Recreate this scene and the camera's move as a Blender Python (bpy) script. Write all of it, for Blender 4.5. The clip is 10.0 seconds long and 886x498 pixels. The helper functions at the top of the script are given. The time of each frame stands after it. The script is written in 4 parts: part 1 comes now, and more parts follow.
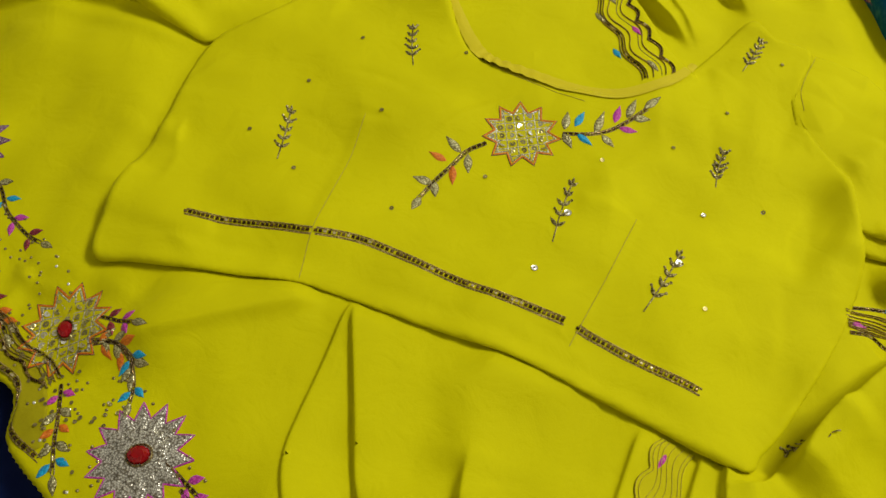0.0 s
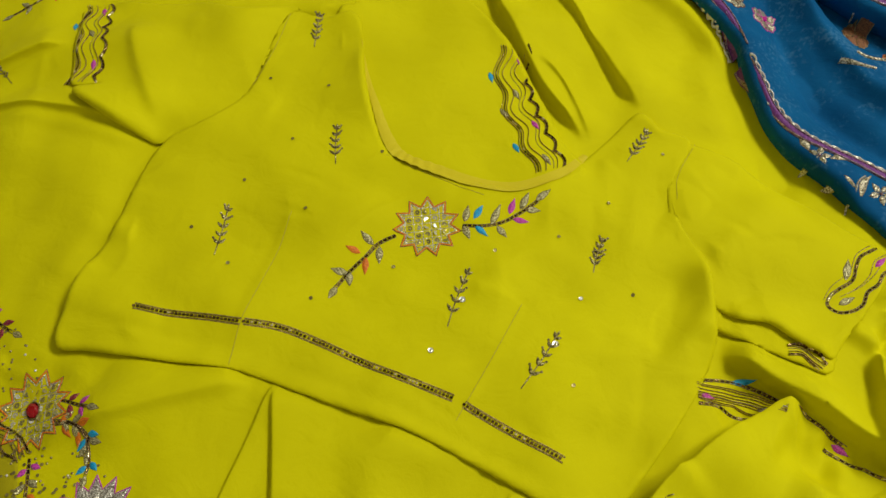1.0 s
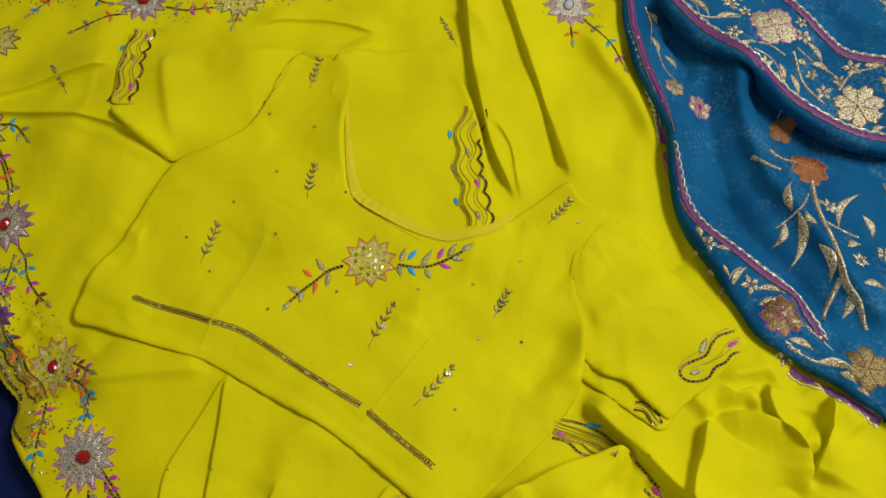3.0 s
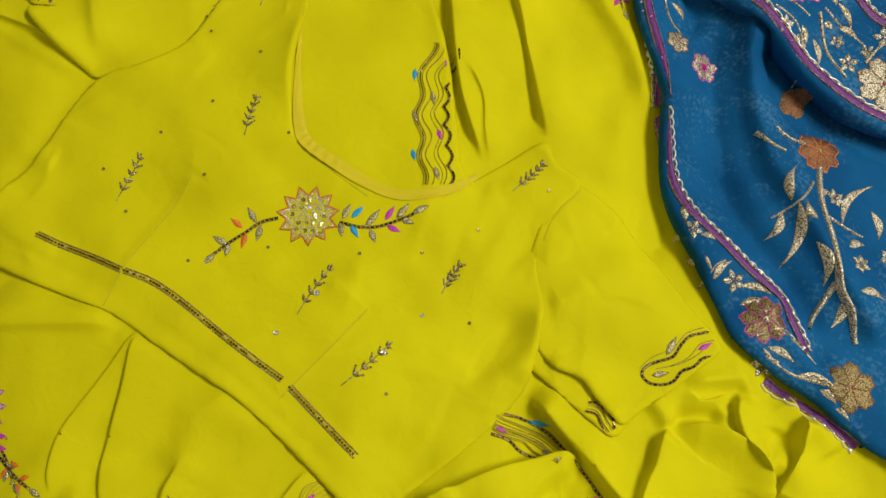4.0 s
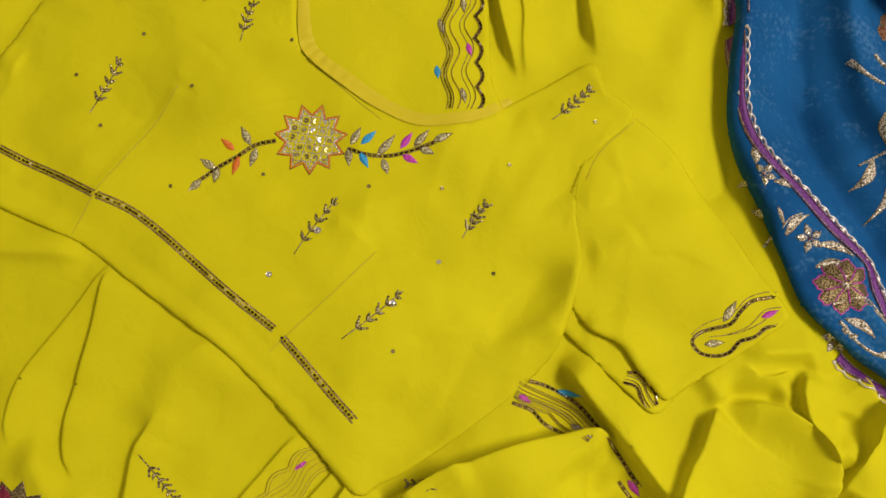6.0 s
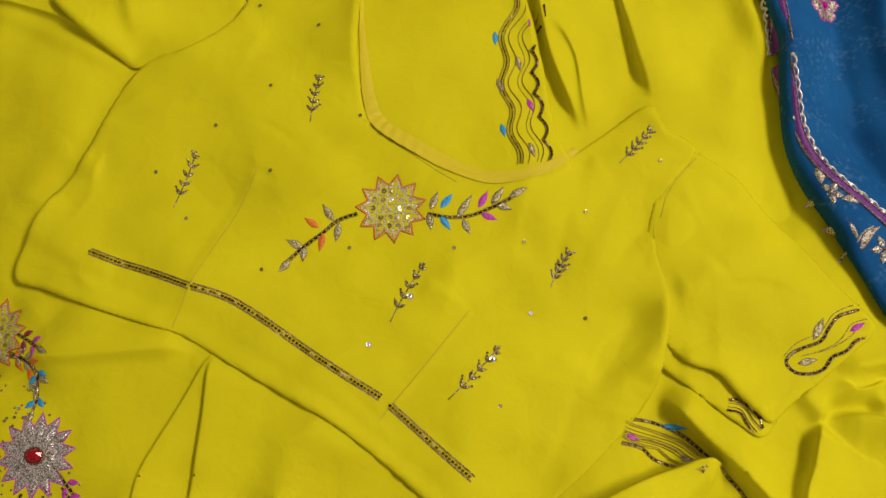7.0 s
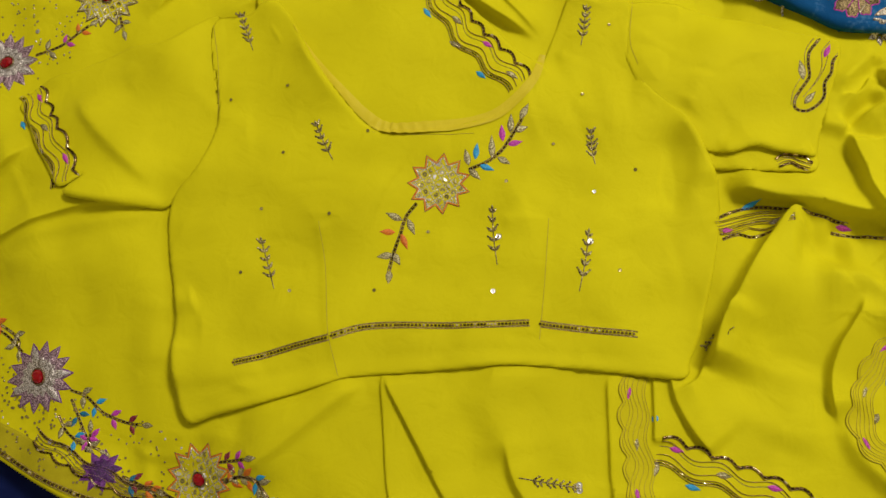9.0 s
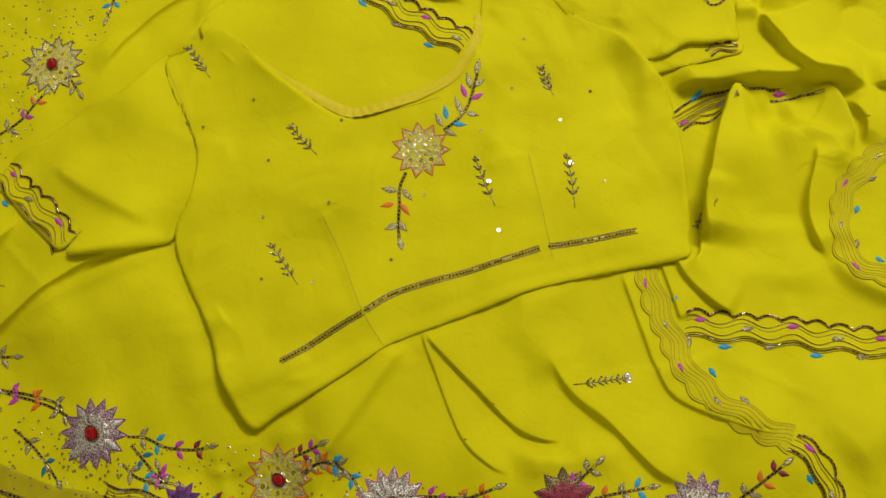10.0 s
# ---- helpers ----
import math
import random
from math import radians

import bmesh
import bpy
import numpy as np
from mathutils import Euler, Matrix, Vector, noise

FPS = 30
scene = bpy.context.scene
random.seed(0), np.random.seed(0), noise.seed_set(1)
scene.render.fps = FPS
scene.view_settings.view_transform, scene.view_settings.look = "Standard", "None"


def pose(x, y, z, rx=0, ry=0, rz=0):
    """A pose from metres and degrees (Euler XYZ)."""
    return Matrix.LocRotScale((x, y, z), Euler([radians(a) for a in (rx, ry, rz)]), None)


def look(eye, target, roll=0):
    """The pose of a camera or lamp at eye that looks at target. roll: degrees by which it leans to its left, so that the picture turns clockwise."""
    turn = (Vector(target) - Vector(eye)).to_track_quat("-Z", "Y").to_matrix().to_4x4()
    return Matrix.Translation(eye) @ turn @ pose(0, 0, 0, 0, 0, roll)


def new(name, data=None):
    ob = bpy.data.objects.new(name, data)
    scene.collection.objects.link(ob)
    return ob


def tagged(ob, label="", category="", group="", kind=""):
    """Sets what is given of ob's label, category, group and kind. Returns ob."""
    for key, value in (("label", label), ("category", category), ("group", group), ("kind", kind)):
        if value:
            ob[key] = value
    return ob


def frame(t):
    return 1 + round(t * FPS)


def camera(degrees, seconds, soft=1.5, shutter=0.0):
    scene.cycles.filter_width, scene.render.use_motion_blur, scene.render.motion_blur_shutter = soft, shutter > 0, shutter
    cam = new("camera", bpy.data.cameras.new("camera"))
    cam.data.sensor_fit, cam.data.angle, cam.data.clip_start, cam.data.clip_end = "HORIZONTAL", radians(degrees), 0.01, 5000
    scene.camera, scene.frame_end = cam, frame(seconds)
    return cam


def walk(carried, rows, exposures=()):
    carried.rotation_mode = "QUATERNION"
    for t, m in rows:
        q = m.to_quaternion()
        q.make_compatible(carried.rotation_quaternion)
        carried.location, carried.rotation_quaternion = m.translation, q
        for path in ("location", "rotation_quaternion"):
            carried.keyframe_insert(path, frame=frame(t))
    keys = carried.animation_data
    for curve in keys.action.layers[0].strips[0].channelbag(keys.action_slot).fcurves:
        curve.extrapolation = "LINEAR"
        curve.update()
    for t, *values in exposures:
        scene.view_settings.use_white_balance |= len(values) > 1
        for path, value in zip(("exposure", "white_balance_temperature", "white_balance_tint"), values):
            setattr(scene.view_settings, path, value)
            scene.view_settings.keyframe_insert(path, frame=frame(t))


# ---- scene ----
# Yellow blouse laid out on a yellow saree, a blue saree heaped beside it. Plans below are in millimetres.
cam = camera(58.4, 10.0)
PATH = [
    (0, 0.0716, -0.3598, 0.4459, 30.82, -2.59, 23.28),
    (0.5, 0.0899, -0.3329, 0.4786, 29.99, -1.99, 22.24),
    (1, 0.1297, -0.3144, 0.5610, 29.95, -1.55, 22.82),
    (1.5, 0.1581, -0.3087, 0.6160, 29.29, 0.20, 26.33),
    (2, 0.1702, -0.2988, 0.6706, 29.42, 1.35, 28.95),
    (2.5, 0.1931, -0.2688, 0.7147, 27.26, 0.19, 31.15),
    (3, 0.2294, -0.2332, 0.7485, 24.24, -0.25, 31.88),
    (3.2, 0.2493, -0.2283, 0.7452, 22.81, -0.56, 32.55),
    (4.3, 0.2104, -0.1041, 0.6605, 15.42, -2.13, 37.18),
    (4.5, 0.2088, -0.0935, 0.6533, 14.15, -1.78, 36.83),
    (5, 0.2141, -0.0779, 0.6224, 12.18, -0.19, 36.20),
    (5.2, 0.2263, -0.0791, 0.6048, 11.93, 0.62, 35.99),
    (6.3, 0.1981, -0.1118, 0.5855, 12.46, -1.39, 40.30),
    (6.5, 0.1938, -0.1160, 0.5883, 13.13, -0.61, 40.33),
    (7, 0.1361, -0.1380, 0.6055, 14.75, -0.16, 32.93),
    (7.5, 0.1260, -0.1729, 0.6226, 15.62, 1.82, 21.40),
    (8, 0.1619, -0.2349, 0.6201, 14.94, 2.67, 17.80),
    (8.5, 0.1048, -0.2315, 0.6492, 15.95, 3.47, 8.34),
    (9, 0.0452, -0.2422, 0.6712, 15.27, 3.81, -0.42),
    (9.5, 0.0145, -0.2742, 0.6832, 15.45, 3.14, -6.92),
    (10, -0.0411, -0.3062, 0.7027, 16.47, 2.50, -17.06),
]
walk(cam, [(t, pose(*p)) for t, *p in PATH], exposures=[(0, -0.02, 6500, 2), (1, -0.06, 6500, 2), (2.5, -0.02, 6500, 5), (4.5, 0.06, 6500, 11), (5.2, 0.05, 6500, 16), (6.5, 0.0, 6500, 25), (9, -0.03, 6500, 17), (10, 0.0, 6500, 11)])

# ---- light: a room with one bright ceiling panel lamp, and weak light from all round ----
world = bpy.data.worlds.new("room_light")
world.use_nodes = True
scene.world = world
world.node_tree.nodes["Background"].inputs["Color"].default_value = (1.0, 0.97, 0.92, 1)
world.node_tree.nodes["Background"].inputs["Strength"].default_value = 0.21
lamp = bpy.data.lights.new("ceiling_lamp", "AREA")
lamp.shape, lamp.size, lamp.size_y, lamp.energy, lamp.color = "RECTANGLE", 1.2, 0.45, 57.5, (1.0, 0.955, 0.885)
new("ceiling_lamp", lamp).matrix_world = look((1.25, 1.05, 2.45), (0.0, 0.0, 0.0))


# ---- materials ----
def node_material(name):
    m = bpy.data.materials.new(name)
    m.use_nodes = True
    n = m.node_tree.nodes
    return m, n, m.node_tree.links, n["Principled BSDF"]


def bump_on(n, l, bsdf, source, strength, distance):
    b = n.new("ShaderNodeBump")
    b.inputs["Strength"].default_value, b.inputs["Distance"].default_value = strength, distance
    l.new(source, b.inputs["Height"])
    l.new(b.outputs["Normal"], bsdf.inputs["Normal"])
    return b


def fabric(name, dark, light, rough=0.8, sheen=0.05, weave=1400.0, mottle=9.0, bump=0.35, rumple=0.42, dust=None):
    """Woven cloth: broad mottling and a fine crepe weave."""
    m, n, l, bsdf = node_material(name)
    co = n.new("ShaderNodeTexCoord")
    big, fine, mix, ramp = n.new("ShaderNodeTexNoise"), n.new("ShaderNodeTexNoise"), n.new("ShaderNodeMath"), n.new("ShaderNodeValToRGB")
    big.inputs["Scale"].default_value, big.inputs["Detail"].default_value = mottle, 4
    fine.inputs["Scale"].default_value, fine.inputs["Detail"].default_value = weave, 2
    l.new(co.outputs["Object"], big.inputs["Vector"]), l.new(co.outputs["Object"], fine.inputs["Vector"])
    mix.operation = "MULTIPLY_ADD"
    mix.inputs[1].default_value = 0.3
    l.new(fine.outputs["Fac"], mix.inputs[0]), l.new(big.outputs["Fac"], mix.inputs[2])
    ramp.color_ramp.elements[0].position, ramp.color_ramp.elements[0].color = 0.4, (*dark, 1)
    ramp.color_ramp.elements[1].position, ramp.color_ramp.elements[1].color = 0.9, (*light, 1)
    l.new(mix.outputs[0], ramp.inputs["Fac"]), l.new(ramp.outputs["Color"], bsdf.inputs["Base Color"])
    if dust:
        # chalky rubbed patches
        patch, speck, both, level, lay = n.new("ShaderNodeTexNoise"), n.new("ShaderNodeTexNoise"), n.new("ShaderNodeMath"), n.new("ShaderNodeMapRange"), n.new("ShaderNodeMix")
        patch.inputs["Scale"].default_value, patch.inputs["Detail"].default_value, patch.inputs["Distortion"].default_value = 17, 5, 1.2
        speck.inputs["Scale"].default_value, speck.inputs["Detail"].default_value = 260, 3
        both.operation, lay.data_type = "MULTIPLY", "RGBA"
        l.new(co.outputs["Object"], patch.inputs["Vector"]), l.new(co.outputs["Object"], speck.inputs["Vector"])
        l.new(patch.outputs["Fac"], both.inputs[0]), l.new(speck.outputs["Fac"], both.inputs[1])
        level.inputs["From Min"].default_value, level.inputs["From Max"].default_value, level.inputs["To Max"].default_value = 0.27, 0.48, 0.55
        l.new(both.outputs[0], level.inputs["Value"]), l.new(level.outputs["Result"], lay.inputs["Factor"])
        l.new(ramp.outputs["Color"], lay.inputs["A"])
        lay.inputs["B"].default_value = (*dust, 1)
        l.new(lay.outputs["Result"], bsdf.inputs["Base Color"])
    bsdf.inputs["Roughness"].default_value = rough
    bsdf.inputs["Specular IOR Level"].default_value = 0.12
    bsdf.inputs["Sheen Weight"].default_value = sheen
    bsdf.inputs["Sheen Tint"].default_value = (*light, 1)
    first = bump_on(n, l, bsdf, fine.outputs["Fac"], bump, 0.0004)
    crumple = n.new("ShaderNodeTexNoise")
    crumple.inputs["Scale"].default_value, crumple.inputs["Detail"].default_value, crumple.inputs["Distortion"].default_value = 38, 5, 0.6
    l.new(co.outputs["Object"], crumple.inputs["Vector"])
    second = n.new("ShaderNodeBump")
    second.inputs["Strength"].default_value, second.inputs["Distance"].default_value = rumple, 0.004
    l.new(crumple.outputs["Fac"], second.inputs["Height"]), l.new(second.outputs["Normal"], first.inputs["Normal"])
    return m


def thread(name, dark, light, metal=0.7, rough=0.4, scale=900.0, bump=0.7):
    """Embroidery thread: short glinting strands in two tones."""
    m, n, l, bsdf = node_material(name)
    co, tex, ramp = n.new("ShaderNodeTexCoord"), n.new("ShaderNodeTexVoronoi"), n.new("ShaderNodeValToRGB")
    tex.inputs["Scale"].default_value = scale
    l.new(co.outputs["Object"], tex.inputs["Vector"])
    ramp.color_ramp.elements[0].position, ramp.color_ramp.elements[0].color = 0.15, (*light, 1)
    ramp.color_ramp.elements[1].position, ramp.color_ramp.elements[1].color = 0.75, (*dark, 1)
    l.new(tex.outputs["Distance"], ramp.inputs["Fac"]), l.new(ramp.outputs["Color"], bsdf.inputs["Base Color"])
    bsdf.inputs["Metallic"].default_value, bsdf.inputs["Roughness"].default_value = metal, rough
    bump_on(n, l, bsdf, tex.outputs["Distance"], bump, 0.0006)
    return m


def plain(name, colour, metal=0.0, rough=0.4, spread=0.25):
    """Small hard pieces whose tone differs a little from one to the next."""
    m, n, l, bsdf = node_material(name)
    tex, mul = n.new("ShaderNodeTexNoise"), n.new("ShaderNodeMix")
    co = n.new("ShaderNodeTexCoord")
    l.new(co.outputs["Object"], tex.inputs["Vector"])
    tex.inputs["Scale"].default_value = 350
    mul.data_type = "RGBA"
    mul.inputs["A"].default_value = (*(c * (1 - spread) for c in colour), 1)
    mul.inputs["B"].default_value = (*(min(1, c * (1 + spread)) for c in colour), 1)
    l.new(tex.outputs["Fac"], mul.inputs["Factor"]), l.new(mul.outputs["Result"], bsdf.inputs["Base Color"])
    bsdf.inputs["Metallic"].default_value, bsdf.inputs["Roughness"].default_value = metal, rough
    return m


def glinting(name, tones, metal=0.75, rough=0.22):
    """Cut beads, each one of several tones by chance; the palest tones paint in glints."""
    m, n, l, bsdf = node_material(name)
    one, two, add, part_of, ramp = n.new("ShaderNodeObjectInfo"), n.new("ShaderNodeNewGeometry"), n.new("ShaderNodeMath"), n.new("ShaderNodeMath"), n.new("ShaderNodeValToRGB")
    part_of.operation = "FRACT"
    l.new(one.outputs["Random"], add.inputs[0]), l.new(two.outputs["Random Per Island"], add.inputs[1])
    l.new(add.outputs[0], part_of.inputs[0]), l.new(part_of.outputs[0], ramp.inputs["Fac"])
    ramp.color_ramp.interpolation = "CONSTANT"
    while len(ramp.color_ramp.elements) < len(tones):
        ramp.color_ramp.elements.new(0.5)
    for e, (at, colour) in zip(ramp.color_ramp.elements, tones):
        e.position, e.color = at, (*colour, 1)
    l.new(ramp.outputs["Color"], bsdf.inputs["Base Color"])
    bsdf.inputs["Metallic"].default_value, bsdf.inputs["Roughness"].default_value = metal, rough
    return m


YELLOW = fabric("yellow_georgette", (0.6, 0.545, 0.001), (0.7, 0.645, 0.002))
LINING = fabric("yellow_satin_lining", (0.6, 0.5, 0.012), (0.72, 0.6, 0.03), rough=0.42, sheen=0.1)
NET = fabric("yellow_net", (0.54, 0.48, 0.003), (0.64, 0.57, 0.006), weave=900, bump=0.4)
# Olive stands in for navy cloth showing through thin yellow net.
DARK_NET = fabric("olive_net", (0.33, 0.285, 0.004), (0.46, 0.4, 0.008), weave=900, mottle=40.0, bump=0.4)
BLUE = fabric("blue_georgette", (0.0, 0.06, 0.18), (0.006, 0.12, 0.3), mottle=14.0, rumple=0.5, dust=(0.1, 0.26, 0.42))
NAVY = fabric("navy_cotton", (0.002, 0.006, 0.045), (0.004, 0.012, 0.075), weave=900)
WHITE = fabric("white_cotton", (0.6, 0.58, 0.55), (0.74, 0.72, 0.69), weave=900)
WALL = fabric("wall_paint", (0.62, 0.6, 0.57), (0.68, 0.66, 0.62), sheen=0, weave=60, bump=0.1, rumple=0.0)
SILVER = thread("silver_thread", (0.2, 0.17, 0.12), (0.95, 0.9, 0.8), 0.55, 0.28, 800.0, 1.0)
GOLD = thread("pale_gold_thread", (0.14, 0.11, 0.05), (0.95, 0.88, 0.66), 0.55, 0.32, 700.0, 1.0)
ANTIQUE = thread("antique_gold_thread", (0.08, 0.055, 0.02), (0.5, 0.38, 0.16))
DARK = thread("dark_sprig_thread", (0.07, 0.05, 0.012), (0.62, 0.52, 0.22), 0.6, 0.32, 800.0, 1.0)
# The bright gold tone paints a glint on one bead in ten.
BROWN = glinting("brown_bugle_bead", ((0.0, (0.07, 0.035, 0.01)), (0.4, (0.16, 0.09, 0.03)), (0.72, (0.3, 0.2, 0.07)), (0.9, (0.85, 0.72, 0.4))))
SEQUIN = plain("silver_sequin", (0.8, 0.77, 0.68), 1.0, 0.3)
BEAD = plain("pearl_bead", (0.78, 0.74, 0.62), 0.35, 0.25)
ORANGE = thread("orange_thread", (0.6, 0.13, 0.002), (0.85, 0.24, 0.004), 0.0, 0.5)
PINK = thread("magenta_thread", (0.4, 0.02, 0.28), (0.75, 0.09, 0.55), 0.0, 0.45)
PURPLE = thread("purple_thread", (0.09, 0.012, 0.13), (0.25, 0.05, 0.3), 0.1, 0.45)
MAUVE = thread("mauve_thread", (0.12, 0.06, 0.075), (0.72, 0.52, 0.54), 0.5, 0.3, 800.0, 1.0)
AQUA = thread("turquoise_thread", (0.005, 0.24, 0.5), (0.02, 0.45, 0.75), 0.0, 0.4)
TEAL = thread("teal_thread", (0.003, 0.1, 0.2), (0.01, 0.25, 0.36), 0.0, 0.4)
MAROON = thread("maroon_thread", (0.12, 0.01, 0.02), (0.4, 0.03, 0.06), 0.1, 0.4)
COPPER = thread("copper_thread", (0.1, 0.035, 0.012), (0.36, 0.16, 0.06), 0.5, 0.4)
TINSEL = thread("tinsel_thread", (0.2, 0.17, 0.05), (0.8, 0.73, 0.4), 0.5, 0.32, 800.0, 1.0)
OLD_GOLD = thread("old_gold_thread", (0.14, 0.09, 0.02), (0.75, 0.55, 0.2), 0.6, 0.32)
SMOKE = plain("smoked_sequin", (0.3, 0.24, 0.09), 0.8, 0.3, 0.5)
# Near-white tone puts a glint into the colour of some sequins.
GILT = glinting("gilt_sequin", ((0.0, (0.34, 0.29, 0.1)), (0.35, (0.55, 0.48, 0.22)), (0.65, (0.8, 0.74, 0.5)), (0.85, (0.98, 0.95, 0.85))), 0.7, 0.2)
OCHRE = thread("ochre_thread", (0.4, 0.33, 0.015), (0.6, 0.5, 0.05), 0.2, 0.5)
VIOLET = thread("violet_thread", (0.025, 0.004, 0.04), (0.12, 0.02, 0.17), 0.1, 0.45)
RED_GEM = plain("red_glass_stone", (0.32, 0.003, 0.006), 0.15, 0.06, 0.3)
PINK_GEM = plain("magenta_glass_stone", (0.55, 0.005, 0.3), 0.15, 0.06, 0.3)
PALE_GEM = plain("clear_glass_stone", (0.6, 0.62, 0.8), 0.3, 0.06, 0.2)



# ---- plan tools ----
STEP, X0, Y0, NX, NY = 0.0016, -0.80, -0.62, 1060, 950
GX = X0 + STEP * np.arange(NX)
GY = Y0 + STEP * np.arange(NY)
TOP = np.full((NY, NX), -0.058)


def empty(name, x, y, z=0.0):
    ob = new(name)
    ob.empty_display_size = 0.05
    ob.location = (x, y, z)
    bpy.context.view_layer.update()
    return ob


def mesh_object(name, verts, faces, material, parent=None, label="", smooth=True):
    me = bpy.data.meshes.new(name)
    me.from_pydata([tuple(map(float, v)) for v in verts], [], [tuple(map(int, f)) for f in faces])
    me.materials.append(material)
    me.update()
    if smooth:
        me.polygons.foreach_set("use_smooth", np.ones(len(me.polygons), bool))
    ob = new(name, me)
    if parent is not None:
        ob.parent = parent
        if parent.type == "EMPTY":
            ob.matrix_parent_inverse = Matrix.Translation(-parent.location)
    return tagged(ob, label)


def shared(name, me, parent, m):
    """One more piece on a mesh that alike pieces share."""
    ob = new(name, me)
    ob.parent = parent
    ob.matrix_basis = m
    return ob


def curve(points, step=4.0, closed=False):
    """A smooth line through plan points in millimetres, evenly stepped, in metres."""
    p = np.array(points, float)
    n = len(p)
    q = np.vstack([p[-1], p, p[:2]]) if closed else np.vstack([2 * p[0] - p[1], p, 2 * p[-1] - p[-2]])
    out = []
    for i in range(n if closed else n - 1):
        a, b, c, d = q[i : i + 4]
        k = max(2, int(np.linalg.norm(c - b) / step))
        t = np.linspace(0, 1, k, endpoint=False)[:, None]
        out.append(0.5 * (2 * b + (c - a) * t + (2 * a - 5 * b + 4 * c - d) * t**2 + (3 * b - a - 3 * c + d) * t**3))
    if not closed:
        out.append(p[-1:])
    return np.vstack(out) / 1000


def nearest(px, py, line, closed=False):
    """Distance, sign (positive on the left), nearest point and share of length along a line, for many places."""
    a = line
    b = np.roll(line, -1, 0) if closed else None
    a, b = (line, b) if closed else (line[:-1], line[1:])
    best = np.full(px.shape, 1e9)
    sign, qx, qy, along = np.zeros(px.shape), np.zeros(px.shape), np.zeros(px.shape), np.zeros(px.shape)
    for i, ((ax, ay), (bx, by)) in enumerate(zip(a, b)):
        dx, dy = bx - ax, by - ay
        t = np.clip(((px - ax) * dx + (py - ay) * dy) / (dx * dx + dy * dy + 1e-12), 0, 1)
        ex, ey = px - ax - t * dx, py - ay - t * dy
        d = ex * ex + ey * ey
        m = d < best
        best[m] = d[m]
        sign[m] = np.sign(dx * ey - dy * ex)[m]
        qx[m], qy[m], along[m] = (ax + t * dx)[m], (ay + t * dy)[m], ((i + t) / len(a))[m]
    return np.sqrt(best), sign, qx, qy, along


def inside(px, py, line):
    hit = np.zeros(px.shape, bool)
    for (ax, ay), (bx, by) in zip(line, np.roll(line, -1, 0)):
        if ay != by:
            hit ^= ((ay > py) != (by > py)) & (px < (bx - ax) * (py - ay) / (by - ay) + ax)
    return hit


def window(line, pad):
    i0, j0 = np.floor((line.min(0) - pad - (X0, Y0)) / STEP).astype(int)
    i1, j1 = np.ceil((line.max(0) + pad - (X0, Y0)) / STEP).astype(int) + 1
    return slice(max(j0, 0), min(j1, NY)), slice(max(i0, 0), min(i1, NX))


PUSH = np.zeros((2, NY, NX))


def fold(z, points, height, wide, lap=0.0, ends=0.25, over=0.0):
    """Raise a fold along a line. lap 0: a round ridge; lap 1: the left side falls away softly and the right side drops like a turned edge, which may hang over by some millimetres."""
    line = curve(points, 6)
    s = window(line, wide * 3.2)
    px, py = np.meshgrid(GX[s[1]], GY[s[0]])
    d, sign, qx, qy, along = nearest(px, py, line)
    fade = np.clip(np.minimum(along, 1 - along) / ends, 0, 1) if ends > 0 else 1.0
    fade = fade * fade * (3 - 2 * fade)
    soft = np.exp(-((d / wide) ** 1.55)) if lap > 0 else np.exp(-((d / wide) ** 2))
    sharp = np.exp(-((d / (wide * (1 - lap) + 0.0024 * lap)) ** 2))
    z[s] += height * fade * np.where(sign >= 0, soft, sharp)
    if over:
        reach = over / 1000 * fade * np.where(sign >= 0, np.exp(-((d / 0.008) ** 1.5)), -np.clip(1 - d / 0.0042, 0, 1)) / (d + 1e-6)
        PUSH[0][s] += (qx - px) * reach
        PUSH[1][s] += (qy - py) * reach


def creases(z, area, count, height, seed):
    """Scatter short shallow wrinkles over an area given in millimetres."""
    r = random.Random(seed)
    x0, y0, x1, y1 = area
    for _ in range(count):
        x, y, a, n = r.uniform(x0, x1), r.uniform(y0, y1), r.uniform(0, 6.283), r.uniform(25, 75)
        b = a + r.uniform(-0.5, 0.5)
        pts = [(x, y), (x + n * math.cos(a), y + n * math.sin(a)), (x + n * math.cos(a) + n * math.cos(b), y + n * math.sin(a) + n * math.sin(b))]
        fold(z, pts, height * r.uniform(0.4, 1.0) * r.choice((1, 1, -1)), r.uniform(0.005, 0.013), r.uniform(0, 0.7), 0.45)


def ripple(z, size, height, seed):
    """Broad uneven undulation."""
    r = np.random.RandomState(seed)
    px, py = np.meshgrid(GX, GY)
    for _ in range(9):
        a, k = r.uniform(0, 6.3), 6.283 / (size * r.uniform(0.6, 1.8))
        b = r.uniform(0, 6.3)
        u = px * np.cos(a) + py * np.sin(a)
        v = -px * np.sin(a) + py * np.cos(a)
        z += height / 4 * np.sin(k * u + b + 1.3 * np.sin(k * 0.6 * v + b * 2))


def blurred(z, n, rounds=2):
    """Smoothed over n steps of 2 mm to each side."""
    n = round(n * 0.002 / STEP)
    for _ in range(rounds):
        for ax in (0, 1):
            c = np.cumsum(np.pad(z, [(n + 1, n) if a == ax else (0, 0) for a in (0, 1)], mode="edge"), ax)
            z = (np.take(c, range(2 * n + 1, c.shape[ax]), ax) - np.take(c, range(0, c.shape[ax] - 2 * n - 1), ax)) / (2 * n + 1)
    return z


